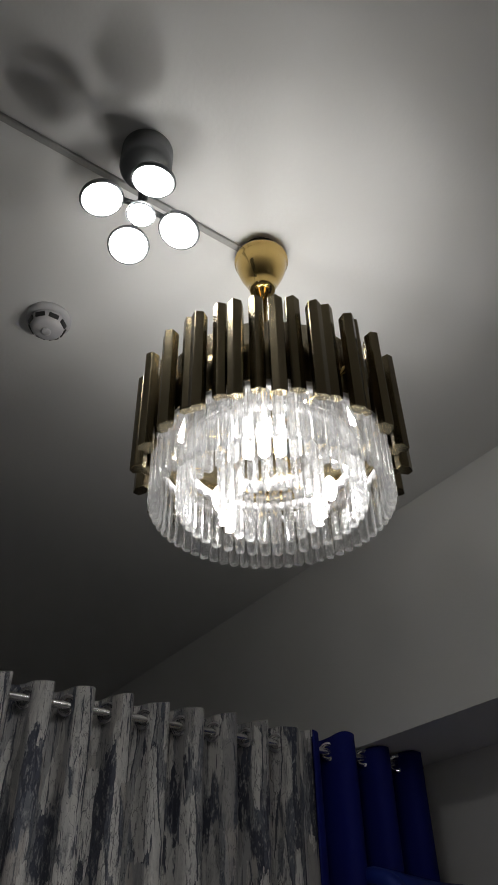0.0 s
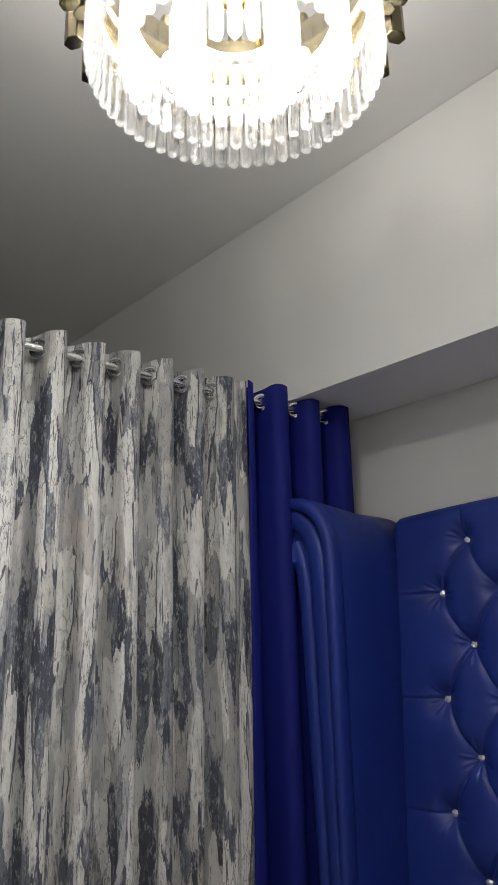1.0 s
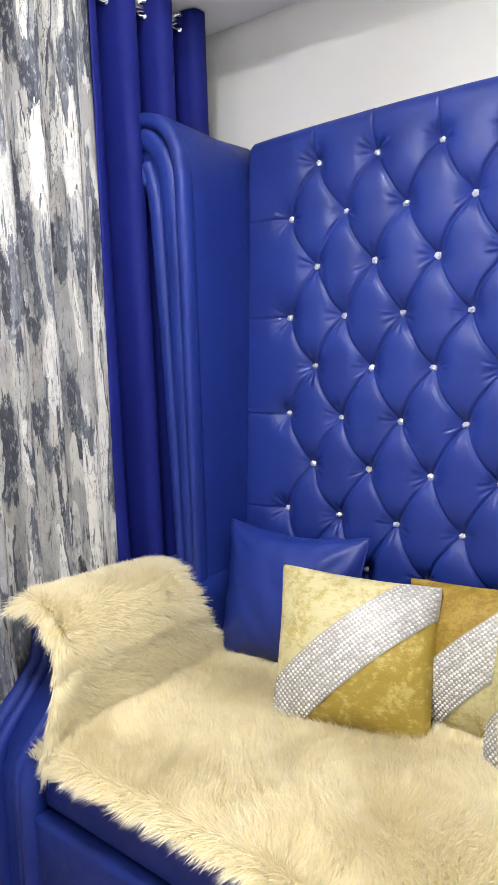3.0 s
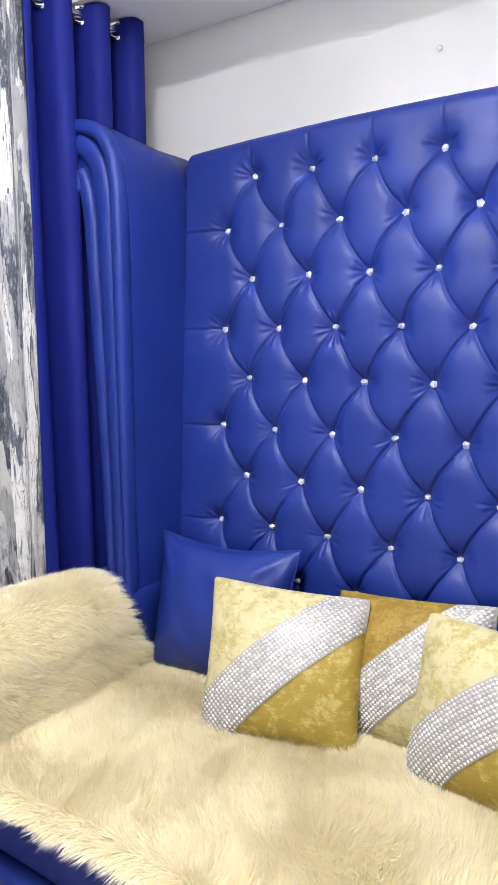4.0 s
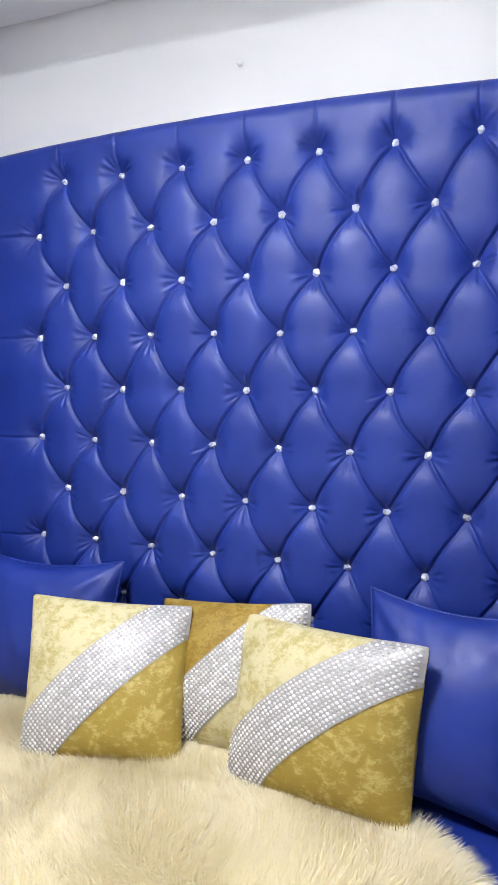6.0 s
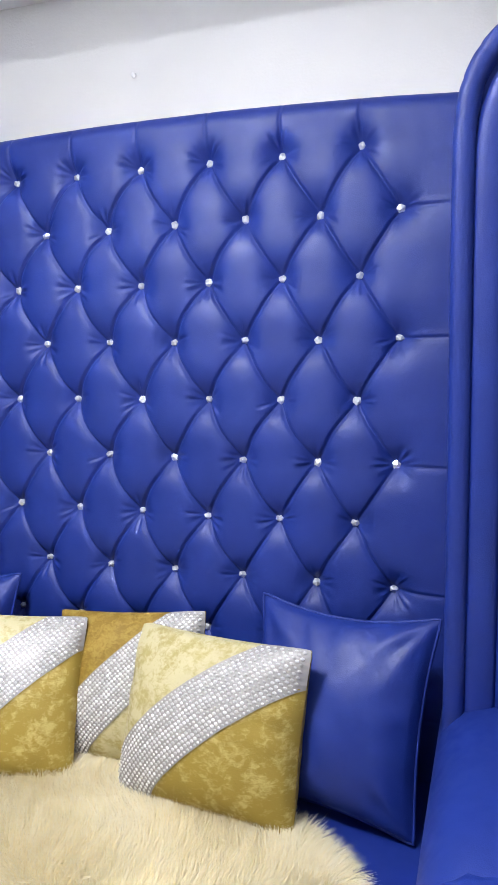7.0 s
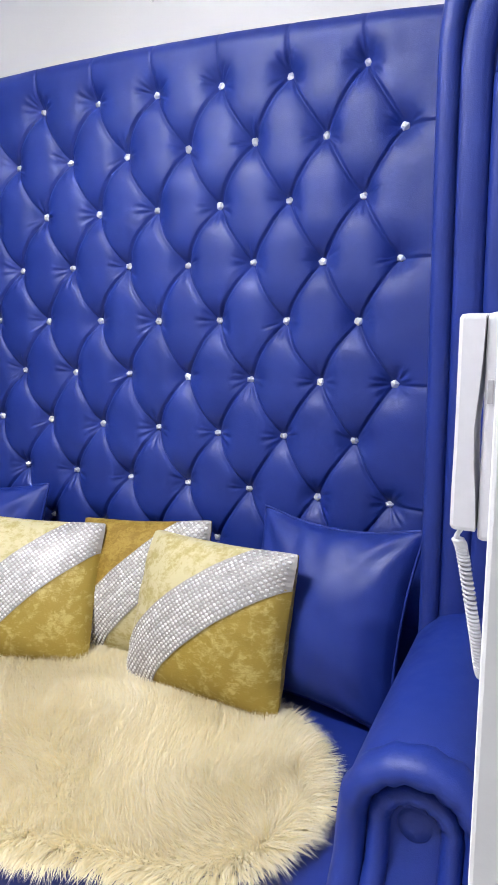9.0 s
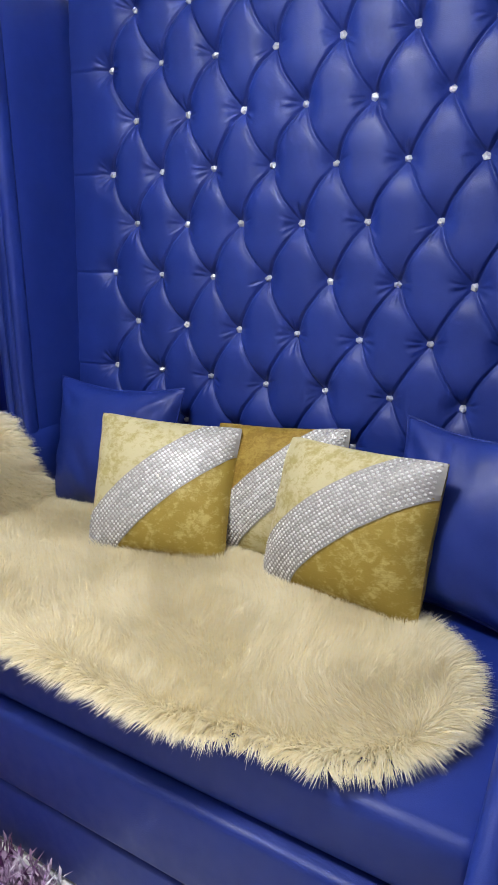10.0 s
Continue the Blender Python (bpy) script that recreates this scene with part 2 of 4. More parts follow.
def box(lo, hi, bevel=0.0, segments=2):
    bm = bmesh.new()
    bmesh.ops.create_cube(bm, size=1)
    c = [(a + b) / 2 for a, b in zip(lo, hi)]
    s = [b - a for a, b in zip(lo, hi)]
    for v in bm.verts:
        v.co = Vector([c[i] + v.co[i] * s[i] for i in range(3)])
    if bevel:
        bmesh.ops.bevel(bm, geom=bm.edges[:], offset=bevel, segments=segments, affect="EDGES", profile=0.5)
    return bm


def lathe(profile, segments=40, centre=(0, 0, 0)):
    """Turns rows of (radius, z) about the upright axis."""
    bm = bmesh.new()
    rings = []
    for r, z in profile:
        rings.append([bm.verts.new((centre[0] + r * math.cos(a), centre[1] + r * math.sin(a), centre[2] + z)) for a in [2 * math.pi * k / segments for k in range(segments)]])
    for a, b in zip(rings, rings[1:]):
        for k in range(segments):
            bm.faces.new((a[k], a[(k + 1) % segments], b[(k + 1) % segments], b[k]))
    if profile[0] != profile[-1]:
        for ring in (rings[0], rings[-1]):
            bm.faces.new(ring)
    bmesh.ops.remove_doubles(bm, verts=bm.verts[:], dist=1e-6)
    bmesh.ops.recalc_face_normals(bm, faces=bm.faces[:])
    return bm


def sweep(path, section, closed_ends=True, up=Vector((0, 1, 0)), bm=None):
    """Sweeps a section of (side, up) pairs along a path of points; side lies across the path, up along the given way."""
    bm = bm or bmesh.new()
    pts = [Vector(p) for p in path]
    rings = []
    for i, p in enumerate(pts):
        t = (pts[min(i + 1, len(pts) - 1)] - pts[max(i - 1, 0)]).normalized()
        side = t.cross(up).normalized()
        w = side.cross(t).normalized()
        rings.append([bm.verts.new(p + side * a + w * b) for a, b in section])
    n = len(section)
    for a, b in zip(rings, rings[1:]):
        for k in range(n):
            bm.faces.new((a[k], a[(k + 1) % n], b[(k + 1) % n], b[k]))
    if closed_ends:
        bm.faces.new(rings[0])
        bm.faces.new(rings[-1])
    bmesh.ops.recalc_face_normals(bm, faces=bm.faces[:])
    return bm


def circle(ra, rb=None, n=12):
    rb = rb or ra
    return [(ra * math.cos(2 * math.pi * k / n), rb * math.sin(2 * math.pi * k / n)) for k in range(n)]


def smooth_path(points, steps=8):
    """A Catmull-Rom line through the points."""
    p = [Vector(q) for q in points]
    p = [2 * p[0] - p[1]] + p + [2 * p[-1] - p[-2]]
    out = []
    for i in range(1, len(p) - 2):
        for k in range(steps):
            t = k / steps
            out.append(0.5 * (2 * p[i] + (p[i + 1] - p[i - 1]) * t + (2 * p[i - 1] - 5 * p[i] + 4 * p[i + 1] - p[i + 2]) * t * t + (3 * p[i] - p[i - 1] - 3 * p[i + 1] + p[i + 2]) * t ** 3))
    out.append(p[-2])
    return out


def sheet(nu, nv, place, uv=None):
    """A grid mesh from place(u, v) with u, v in 0..1, as a Mesh with an optional UV map."""
    verts = [place(i / (nu - 1), j / (nv - 1)) for j in range(nv) for i in range(nu)]
    faces = [(j * nu + i, j * nu + i + 1, (j + 1) * nu + i + 1, (j + 1) * nu + i) for j in range(nv - 1) for i in range(nu - 1)]
    me = bpy.data.meshes.new("sheet")
    me.from_pydata(verts, [], faces)
    if uv:
        layer = me.uv_layers.new(name="UVMap")
        at = np.array([uv(i / (nu - 1), j / (nv - 1)) for j in range(nv) for i in range(nu)], dtype=np.float32)
        idx = np.empty(len(me.loops), dtype=np.int32)
        me.loops.foreach_get("vertex_index", idx)
        layer.data.foreach_set("uv", at[idx].ravel())
    me.polygons.foreach_set("use_smooth", [True] * len(me.polygons))
    return me


# ---- the room ----
FLOOR_Z = -0.12
CEILING_Z, BEAM_Y, BEAM_Z, WALL_Y = 3.275, -0.20, 2.515, 0.17
X0, X1, Y0 = -2.8, 3.4, -4.4
lone("floor", box((X0 - 0.15, Y0 - 0.15, FLOOR_Z - 0.12), (X1 + 0.15, WALL_Y + 0.15, FLOOR_Z)), FLOOR, "pale grey floor of the room", "floor", "structure")
lone("ceiling", box((X0 - 0.15, Y0 - 0.15, CEILING_Z), (X1 + 0.15, WALL_Y + 0.15, CEILING_Z + 0.12)), CEIL, "plain white painted ceiling", "ceiling", "structure")
lone("wall_north", box((X0, WALL_Y, FLOOR_Z), (X1, WALL_Y + 0.15, CEILING_Z)), PAPER, "off-white papered wall behind the sofa", "wall", "structure")
lone("wall_west", box((X0 - 0.15, Y0, FLOOR_Z), (X0, WALL_Y + 0.15, CEILING_Z)), WHITE, "plain white wall", "wall", "structure")
lone("wall_south", box((X0, Y0 - 0.15, FLOOR_Z), (X1, Y0, CEILING_Z)), WHITE, "plain white wall", "wall", "structure")
lone("wall_east", box((X1, Y0, FLOOR_Z), (X1 + 0.15, WALL_Y + 0.15, CEILING_Z)), WHITE, "plain white wall", "wall", "structure")
lone("bulkhead", box((X0, BEAM_Y, BEAM_Z), (X1, WALL_Y - 0.002, CEILING_Z - 0.002)), CEIL, "white boxed-in ceiling beam along the wall", "beam", "structure")
lone("partition", box((1.775, -1.25, FLOOR_Z), (1.93, -0.80, CEILING_Z - 0.002), 0.004), PARTITION, "narrow white wall pier beside the sofa", "wall", "structure")

# ---- curtains on their rod ----
ROD_X, ROD_Z = -0.415, 2.50


def rod_z(y):
    return ROD_Z + (0.03 if y > -0.6 else 0.0) * (y + 0.6)


def skew(x, y, z):
    """The rod runs a little into the room towards the wall behind the sofa."""
    k = 0.042 * max(0.0, min(1.0, (y + 0.6) / 0.63))
    return (x + (1.30 - x) * k, y + (-1.83 - y) * k, z + (1.57 - z) * k)


def curtain(name, label, y0, y1, ring_y, period, depth, material, top, thick, bias, rise, hold=9.0):
    """An eyelet curtain: the cloth passes the rod at ring_y and at every period from it."""
    rnd = random.Random(name)
    ph = [rnd.uniform(0, 6.28) for _ in range(6)]
    n = int((y1 - y0) / period * 30)
    span = y1 - y0

    def place(u, v):
        y, z = y0 + u * span, FLOOR_Z + 0.02 + v * (top - FLOOR_Z - 0.02)
        z += rise * (y - y0) * v
        low = 1 - v
        a = 2 * math.pi * (y - ring_y) / period
        a2 = a + low * (0.55 * math.sin(a * 0.31 + ph[0]) + 0.45 * math.sin(a * 0.17 + ph[1]))
        d = depth * (1 + 0.30 * math.sin(a * 0.23 + ph[2]) * low)
        c = math.sin(a2) + bias
        c = c if c > 0 else c * 1.5
        if y > hold:
            c = max(c, 0.85)
        x = ROD_X + d * (c / (0.75 + 0.25 * abs(c)))
        x += 0.004 * low * noise.noise((y * 9, z * 2.2, ph[5]))
        crest = 0.004 * math.cos(a * 0.7 + ph[4]) + 0.003 * math.sin(a * 2 + ph[3])
        p = skew(x, y - 0.065 * period * math.sin(2 * a2) * (1 - 0.3 * low), z + (crest if v > 0.96 else 0))
        return (p[0], p[1], max(FLOOR_Z + 0.02, min(p[2], BEAM_Z - 0.004 if p[1] > BEAM_Y - 0.03 else 9.0)))

    me = sheet(max(n, 40), 80, place, lambda u, v: (u * span * 1.9, v * top))
    me.materials.append(material)
    ob = tagged(new(name, me), label, "curtain")
    s = ob.modifiers.new("thickness", "SOLIDIFY")
    s.thickness, s.offset = thick, 0
    return ob


print_curtain = curtain("printed_curtain", "grey and white bark-print eyelet curtain, drawn closed", -2.4, -0.392, -0.614, 0.119, 0.042, PRINT, 2.535, 0.002, 0.25, 0.008, -0.45)
blue_curtain = curtain("blue_curtain", "royal blue plain eyelet curtain beside the sofa", -0.402, 0.165, -0.123, 0.1585, 0.058, BLUE_CLOTH, 2.545, 0.002, 0.25, 0.09)
rod = thing("curtain_rod", "brushed steel curtain rod across the curtain tops", "curtain rod")
part("pole", sweep([skew(ROD_X, y, rod_z(y)) for y in (-2.5, -0.6, -0.3, 0.0, 0.16)], circle(0.011, n=14), up=Vector((0, 0, 1))), STEEL, rod)


def ring_mesh(major, minor):
    bm = bmesh.new()
    path = [(0, major * math.cos(a), major * math.sin(a)) for a in [2 * math.pi * k / 20 for k in range(20)]]
    rings = []
    for p in path:
        o = Vector(p).normalized()
        rings.append([bm.verts.new(Vector(p) + o * minor * math.cos(b) + Vector((minor * 0.6 * math.sin(b), 0, 0))) for b in [2 * math.pi * k / 8 for k in range(8)]])
    for i in range(20):
        a, b = rings[i], rings[(i + 1) % 20]
        for k in range(8):
            bm.faces.new((a[k], a[(k + 1) % 8], b[(k + 1) % 8], b[k]))
    bmesh.ops.recalc_face_normals(bm, faces=bm.faces[:])
    return finish(bm, "eyelet", CHROME)


RING = ring_mesh(0.024, 0.0075)


def eyelets(ob, y_first, step, count):
    for k in range(count):
        r = part("eyelet", RING, None, ob, "chrome eyelet ring")
        r.location = skew(ROD_X + 0.003, y_first + k * step - 0.004, rod_z(y_first + k * step))
        r.rotation_euler = (0, 0, radians(-52))


eyelets(blue_curtain, -0.283, 0.1585, 3)
eyelets(print_curtain, -2.403 + 0.119, 0.119, 16)

# ---- the tufted sofa ----
LEAN = math.tan(radians(3.5))
PX, PZ, TOPROW = 0.20, 0.1552 * math.cos(radians(3.5)), 2.0
PANEL_L, PANEL_R = -0.165, 1.565
sofa = thing("tufted_sofa", "royal blue leather high-back sofa with deep button tufting and scrolled wings", "sofa", (0.7, -0.4, 0))
sofa_inv = Matrix.Translation((-0.7, 0.4, 0))


def spart(name, bm, material=None, label="", parent=None, smooth=True):
    ob = part(name, bm, material or BLUE, parent or sofa, label, smooth)
    if parent is None:
        ob.matrix_parent_inverse = sofa_inv
    return ob


def lean_y(z):
    return LEAN * (z - 0.45)


def puff(x, z):
    """How far the padding stands before the plane of the buttons."""
    Q = 2 * PZ
    zz = z - TOPROW
    between = math.sin(math.pi * zz / PZ) ** 2 if zz < 0 else 0.0
    xs = x - PX / 2 + between * (0.004 + 0.010 * noise.noise((x * 4.1, z * 4.1, 5.0)))
    step = 0.0
    if zz > 0 and (x < 0 or x > 7 * PX):
        f, d = 1.0, 1.0
    elif zz > 0:
        f = abs(math.sin(math.pi * xs / PX)) ** 1.5
        d = abs(xs / PX - round(xs / PX)) * PX * 0.8
        f = 1 - (1 - f) * max(0.0, 1 - zz / 0.085)
        d += zz * 0.02
    elif x < 0 or x > 7 * PX:
        ph = zz / Q - 0.5
        f, d = abs(math.sin(math.pi * ph)) ** 1.5, abs(ph - round(ph)) * Q * 0.7
        step = (ph - round(ph)) * Q
        out = -x if x < 0 else x - 7 * PX
        f = 1 - (1 - f) * max(0.0, 1 - out / 0.17) ** 0.7
        d += out * 0.02
    else:
        u, v = xs / PX + zz / Q, xs / PX - zz / Q
        f = (abs(math.sin(math.pi * u)) * abs(math.sin(math.pi * v))) ** 0.75
        du, dv = u - round(u), round(v) - v
        step = (du if abs(du) < abs(dv) else dv) * 0.168
        d = abs(step)
    # nearest button
    best, bx, bz, who = 1.0, 0.0, 0.0, 0.0
    for row in (math.floor(-zz / PZ), math.floor(-zz / PZ) + 1):
        row = max(0, min(9, row))
        off = PX / 2 if row % 2 == 0 else 0.0
        last = 6 if row % 2 == 0 else 7
        i = max(0, min(last, round((x - off) / PX)))
        dx, dz_ = x - off - i * PX, zz + row * PZ
        r = math.hypot(dx, dz_)
        if r < best:
            best, bx, bz, who = r, dx, dz_, row * 3.7 + i * 1.9
    f = 1 - (1 - min(f, 1.0)) ** 2.2
    h = 0.003 + 0.031 * (1 - math.exp(-(best / 0.034) ** 1.5)) + 0.010 * f
    away = min(1.0, best / 0.014)
    # the pleat: a thin valley whose upper lip folds over the lower
    h -= 0.0048 * math.exp(-(d / 0.0038) ** 2) * away
    if step:
        h += 0.0022 * (step / 0.009) * math.exp(-(step / 0.009) ** 2) * away
    # gathers round the button, each button its own
    if best < 0.10:
        c, q = bx / (best + 1e-6), bz / (best + 1e-6)
        th = math.atan2(bz, bx)
        pull = noise.noise((c * 1.4 + who, q * 1.4, who * 2.3))
        fan = math.sin(12 * th + 5 * pull + who) * max(0.0, 0.12 + pull + (0.25 if zz > 0 else 0.0))
        h += 0.0058 * fan * math.exp(-((best - 0.034) / 0.017) ** 2)
    h += 0.003 * noise.noise((x * 7, z * 7, 1.7)) + 0.0012 * noise.noise((x * 22, z * 15, 6.1))
    return h


def panel_top(x):
    t = (x - 0.7) / 0.87
    return 2.130 - 0.03 * t * t


def panel_place(u, v):
    x = PANEL_L + u * (PANEL_R - PANEL_L)
    top = panel_top(x)
    s = v * (top - 0.40 + 0.10)
    z = 0.40 + s
    roll = 0.0
    over = z - (top - 0.045)
    if over > 0:
        a = min(over / 0.045, 1.9)
        roll = 0.045 * (1 - math.cos(min(a, math.pi / 2))) + max(0, a - math.pi / 2) * 0.09
        z = top - 0.045 + 0.045 * math.sin(min(a, math.pi / 2))
    edge = min(u, 1 - u) * (PANEL_R - PANEL_L)
    h = puff(x, z) * min(1, 0.55 + edge / 0.05)
    return (x, lean_y(z) - h + roll, z)


back = sheet(540, 560, panel_place)
back.materials.append(BLUE)
backrest = spart("backrest", back, label="deep diamond-tufted backrest panel with crystal buttons")
spart("back_board", box((PANEL_L, 0.105, FLOOR_Z + 0.02), (PANEL_R, WALL_Y - 0.012, 2.075), 0.01))


def gem(radius):
    bm = bmesh.new()
    bmesh.ops.create_icosphere(bm, subdivisions=1, radius=radius)
    for v in bm.verts:
        v.co.y *= 0.75
    return finish(bm, "button", BUTTON, False)


GEM = gem(0.0134)
rndb = random.Random(5)
for row in range(9):
    off, count = (PX / 2, 7) if row % 2 == 0 else (0.0, 8)
    for i in range(count):
        z = TOPROW - row * PZ
        b = part("button", GEM, None, backrest, "cut-crystal tufting button")
        b.location = (off + i * PX + rndb.uniform(-0.003, 0.003), lean_y(z) - 0.004, z + rndb.uniform(-0.003, 0.003))
        b.rotation_euler = (rndb.uniform(0, 3), rndb.uniform(-0.3, 0.3), rndb.uniform(-0.3, 0.3))

FRONT_Y = -0.255


def wing(mirror):
    """A side wing with its scrolled top; mirror 1 for the right hand, -1 for the left, which narrows downwards."""
    def narrow(z):
        return 1.0 if mirror > 0 else 1 - 0.36 * max(0.0, min(1.0, (1.80 - z) / 1.0))

    def mx(x, z):
        return x if mirror > 0 else 1.4 - (1.545 + (x - 1.545) * narrow(z))

    def lift(y, z):
        """The left wing rises a little towards its front."""
        return z + max(0.0, min(1.0, (z - 1.55) / 0.4)) * (0.012 + (0.0 if mirror > 0 else 0.028 * max(0.0, min(1.0, (0.02 - y) / 0.25))))

    inner = [(1.545, 0.55), (1.545, 1.20), (1.541, 1.80), (1.546, 1.95), (1.566, 2.03), (1.607, 2.083), (1.66, 2.108), (1.71, 2.118), (1.752, 2.102), (1.770, 2.062), (1.764, 2.00), (1.742, 1.935), (1.712, 1.87), (1.695, 1.79), (1.692, 1.20), (1.692, 0.55)]
    outline = [(p.x, p.z) for p in smooth_path([(x, 0, z) for x, z in inner], 4)]
    bm = bmesh.new()
    # body: outline carried from the panel to just behind the rolls, its front edge rounded
    rings = []
    cx, cz = 1.62, 1.4
    for y, shrink in ((0.15, 0.0), (0.0, 0.0), (-0.15, 0.0), (FRONT_Y + 0.03, 0.0), (FRONT_Y + 0.012, 0.006), (FRONT_Y + 0.004, 0.016)):
        ring = []
        for i, (x, z) in enumerate(outline):
            a, b = outline[max(i - 1, 0)], outline[min(i + 1, len(outline) - 1)]
            tx, tz = b[0] - a[0], b[1] - a[1]
            l = math.hypot(tx, tz) or 1
            nx, nz = tz / l, -tx / l
            ring.append(bm.verts.new((mx(x + nx * shrink, z), y, lift(y, z + nz * shrink))))
        rings.append(ring)
    n = len(outline)
    for a, b in zip(rings, rings[1:]):
        for k in range(n - 1):
            bm.faces.new((a[k], a[k + 1], b[k + 1], b[k]))
    for r in (rings[0], rings[-1]):
        bm.faces.new(r)
    bmesh.ops.recalc_face_normals(bm, faces=bm.faces[:])
    w = spart("wing", bm, label="smooth padded side wing with scrolled top")
    # outer roll round the scroll and back under it, the flat middle pad, the inner roll
    lines = (
        ([(1.560, 0.55), (1.560, 1.2), (1.557, 1.80), (1.562, 1.945), (1.583, 2.016), (1.62, 2.064), (1.668, 2.088), (1.712, 2.096), (1.742, 2.082), (1.752, 2.05), (1.744, 2.012), (1.726, 1.972), (1.708, 1.935), (1.70, 1.90)], 0.0225, 0.028, 0.07),
        ([(1.610, 0.55), (1.610, 1.2), (1.607, 1.78), (1.611, 1.90), (1.628, 1.966), (1.658, 2.012), (1.693, 2.040), (1.716, 2.047)], 0.0325, 0.022, 0.02),
        ([(1.666, 0.55), (1.666, 1.2), (1.664, 1.76), (1.667, 1.84), (1.678, 1.90), (1.694, 1.945), (1.712, 1.975)], 0.0260, 0.025, 0.03),
    )
    for pts, ra, rb, gather in lines:
        path = smooth_path([(mx(x, z), FRONT_Y + 0.008, lift(FRONT_Y, z)) for x, z in pts], 9)
        bm = bmesh.new()
        m = len(path)
        prof = [(math.copysign(abs(a) ** 0.7, a), math.copysign(abs(b) ** 0.8, b)) for a, b in circle(1, 1, 14)]
        rings = []
        for i, p in enumerate(path):
            t = (path[min(i + 1, m - 1)] - path[max(i - 1, 0)]).normalized()
            side = t.cross(Vector((0, 1, 0))).normalized()
            k = min(1.0, 0.35 + (m - 1 - i) / 5.0)
            if p.z > 1.9:
                k *= 1 - gather * min(1.0, (p.z - 1.9) / 0.06) * max(0.0, math.sin(p.z * 95 + p.x * 60)) ** 4
            rings.append([bm.verts.new(p + side * a * ra * k * narrow(p.z) + Vector((0, b * rb * k, 0))) for a, b in prof])
        for a, b in zip(rings, rings[1:]):
            for q in range(14):
                bm.faces.new((a[q], a[(q + 1) % 14], b[(q + 1) % 14], b[q]))
        bm.faces.new(rings[0])
        bm.faces.new(rings[-1])
        bmesh.ops.recalc_face_normals(bm, faces=bm.faces[:])
        part("roll", bm, BLUE, w)
    return w


wing(1)
wing(-1)


def arm(mirror):
    def mx(x):
        return x if mirror > 0 else 1.4 - x

    cx, cz, r, base = 1.648, 0.655, 0.122, FLOOR_Z + 0.03
    reach = 0.07 if mirror > 0 else 0.0

    def arch(rad, y, low=base, steps=18):
        legs = [low + (cz - low) * k / 12 for k in range(12)]
        pts = [(cx - rad, y, q) for q in legs]
        pts += [(cx - rad * math.cos(math.pi * k / steps), y, cz + rad * math.sin(math.pi * k / steps)) for k in range(steps + 1)]
        return pts + [(cx + rad, y, q) for q in reversed(legs)]

    def flare(y, z):
        t = max(0.0, min(1.0, (0.64 - z) / 0.27))
        return y - 0.205 * t * t * (3 - 2 * t) * max(0.0, min(1.0, (-0.35 - y) / 0.3))

    bm = bmesh.new()
    rings = [[bm.verts.new((mx(x), flare(y, z), z)) for x, _, z in arch(r - s, 0)] for y, s in ((0.10, 0.0), (-0.3, 0.0), (-0.6, 0.0), (-0.69 - reach, 0.002), (-0.715 - reach, 0.012))]
    for a, b in zip(rings, rings[1:]):
        for k in range(len(a) - 1):
            bm.faces.new((a[k], a[k + 1], b[k + 1], b[k]))
    for q in (rings[0], rings[-1]):
        bm.faces.new(q)
    bmesh.ops.recalc_face_normals(bm, faces=bm.faces[:])
    a = spart("arm", bm, label="rounded leather arm with arched front")
    for rad, ra, rb in ((0.098, 0.026, 0.042), (0.056, 0.019, 0.030)):
        path = [(mx(x), flare(y, z), z) for x, y, z in arch(rad, -0.712 - reach)]
        bm = bmesh.new()
        rr = []
        n = len(path)
        for i, p in enumerate(path):
            t = (Vector(path[min(i + 1, n - 1)]) - Vector(path[max(i - 1, 0)])).normalized()
            side = t.cross(Vector((0, 1, 0))).normalized()
            k = 1 + 0.09 * math.sin(i * 2.4) * (1 if 12 < i < n - 13 else 0)
            rr.append([bm.verts.new(Vector(p) + side * u * ra * k + Vector((0, v * rb * k, 0))) for u, v in circle(1, 1, 14)])
        for u, v in zip(rr, rr[1:]):
            for q in range(14):
                bm.faces.new((u[q], u[(q + 1) % 14], v[(q + 1) % 14], v[q]))
        bmesh.ops.recalc_face_normals(bm, faces=bm.faces[:])
        part("front_roll", bm, BLUE, a)
    part("front_pad", lathe([(0.034, -0.012), (0.032, 0.006), (0.024, 0.014), (0.006, 0.018)], 24, (0, 0, 0)), BLUE, a).matrix_local = Matrix.Translation((mx(cx), -0.712 - reach, cz)) @ Matrix.Rotation(radians(90), 4, "X") @ Matrix.Diagonal((1, 1.0, 1, 1))
    return a


arm(1)
arm(-1)
spart("seat_cushion", box((-0.135, -0.905, 0.30), (1.535, 0.03, 0.455), 0.03, 4), label="flat blue leather seat cushion")
spart("base_rail", box((-0.135, -0.935, 0.085), (1.535, 0.05, 0.297), 0.018, 3))
spart("base_panel", box((-0.125, -0.93, FLOOR_Z + 0.004), (1.525, 0.05, 0.082), 0.015, 3))


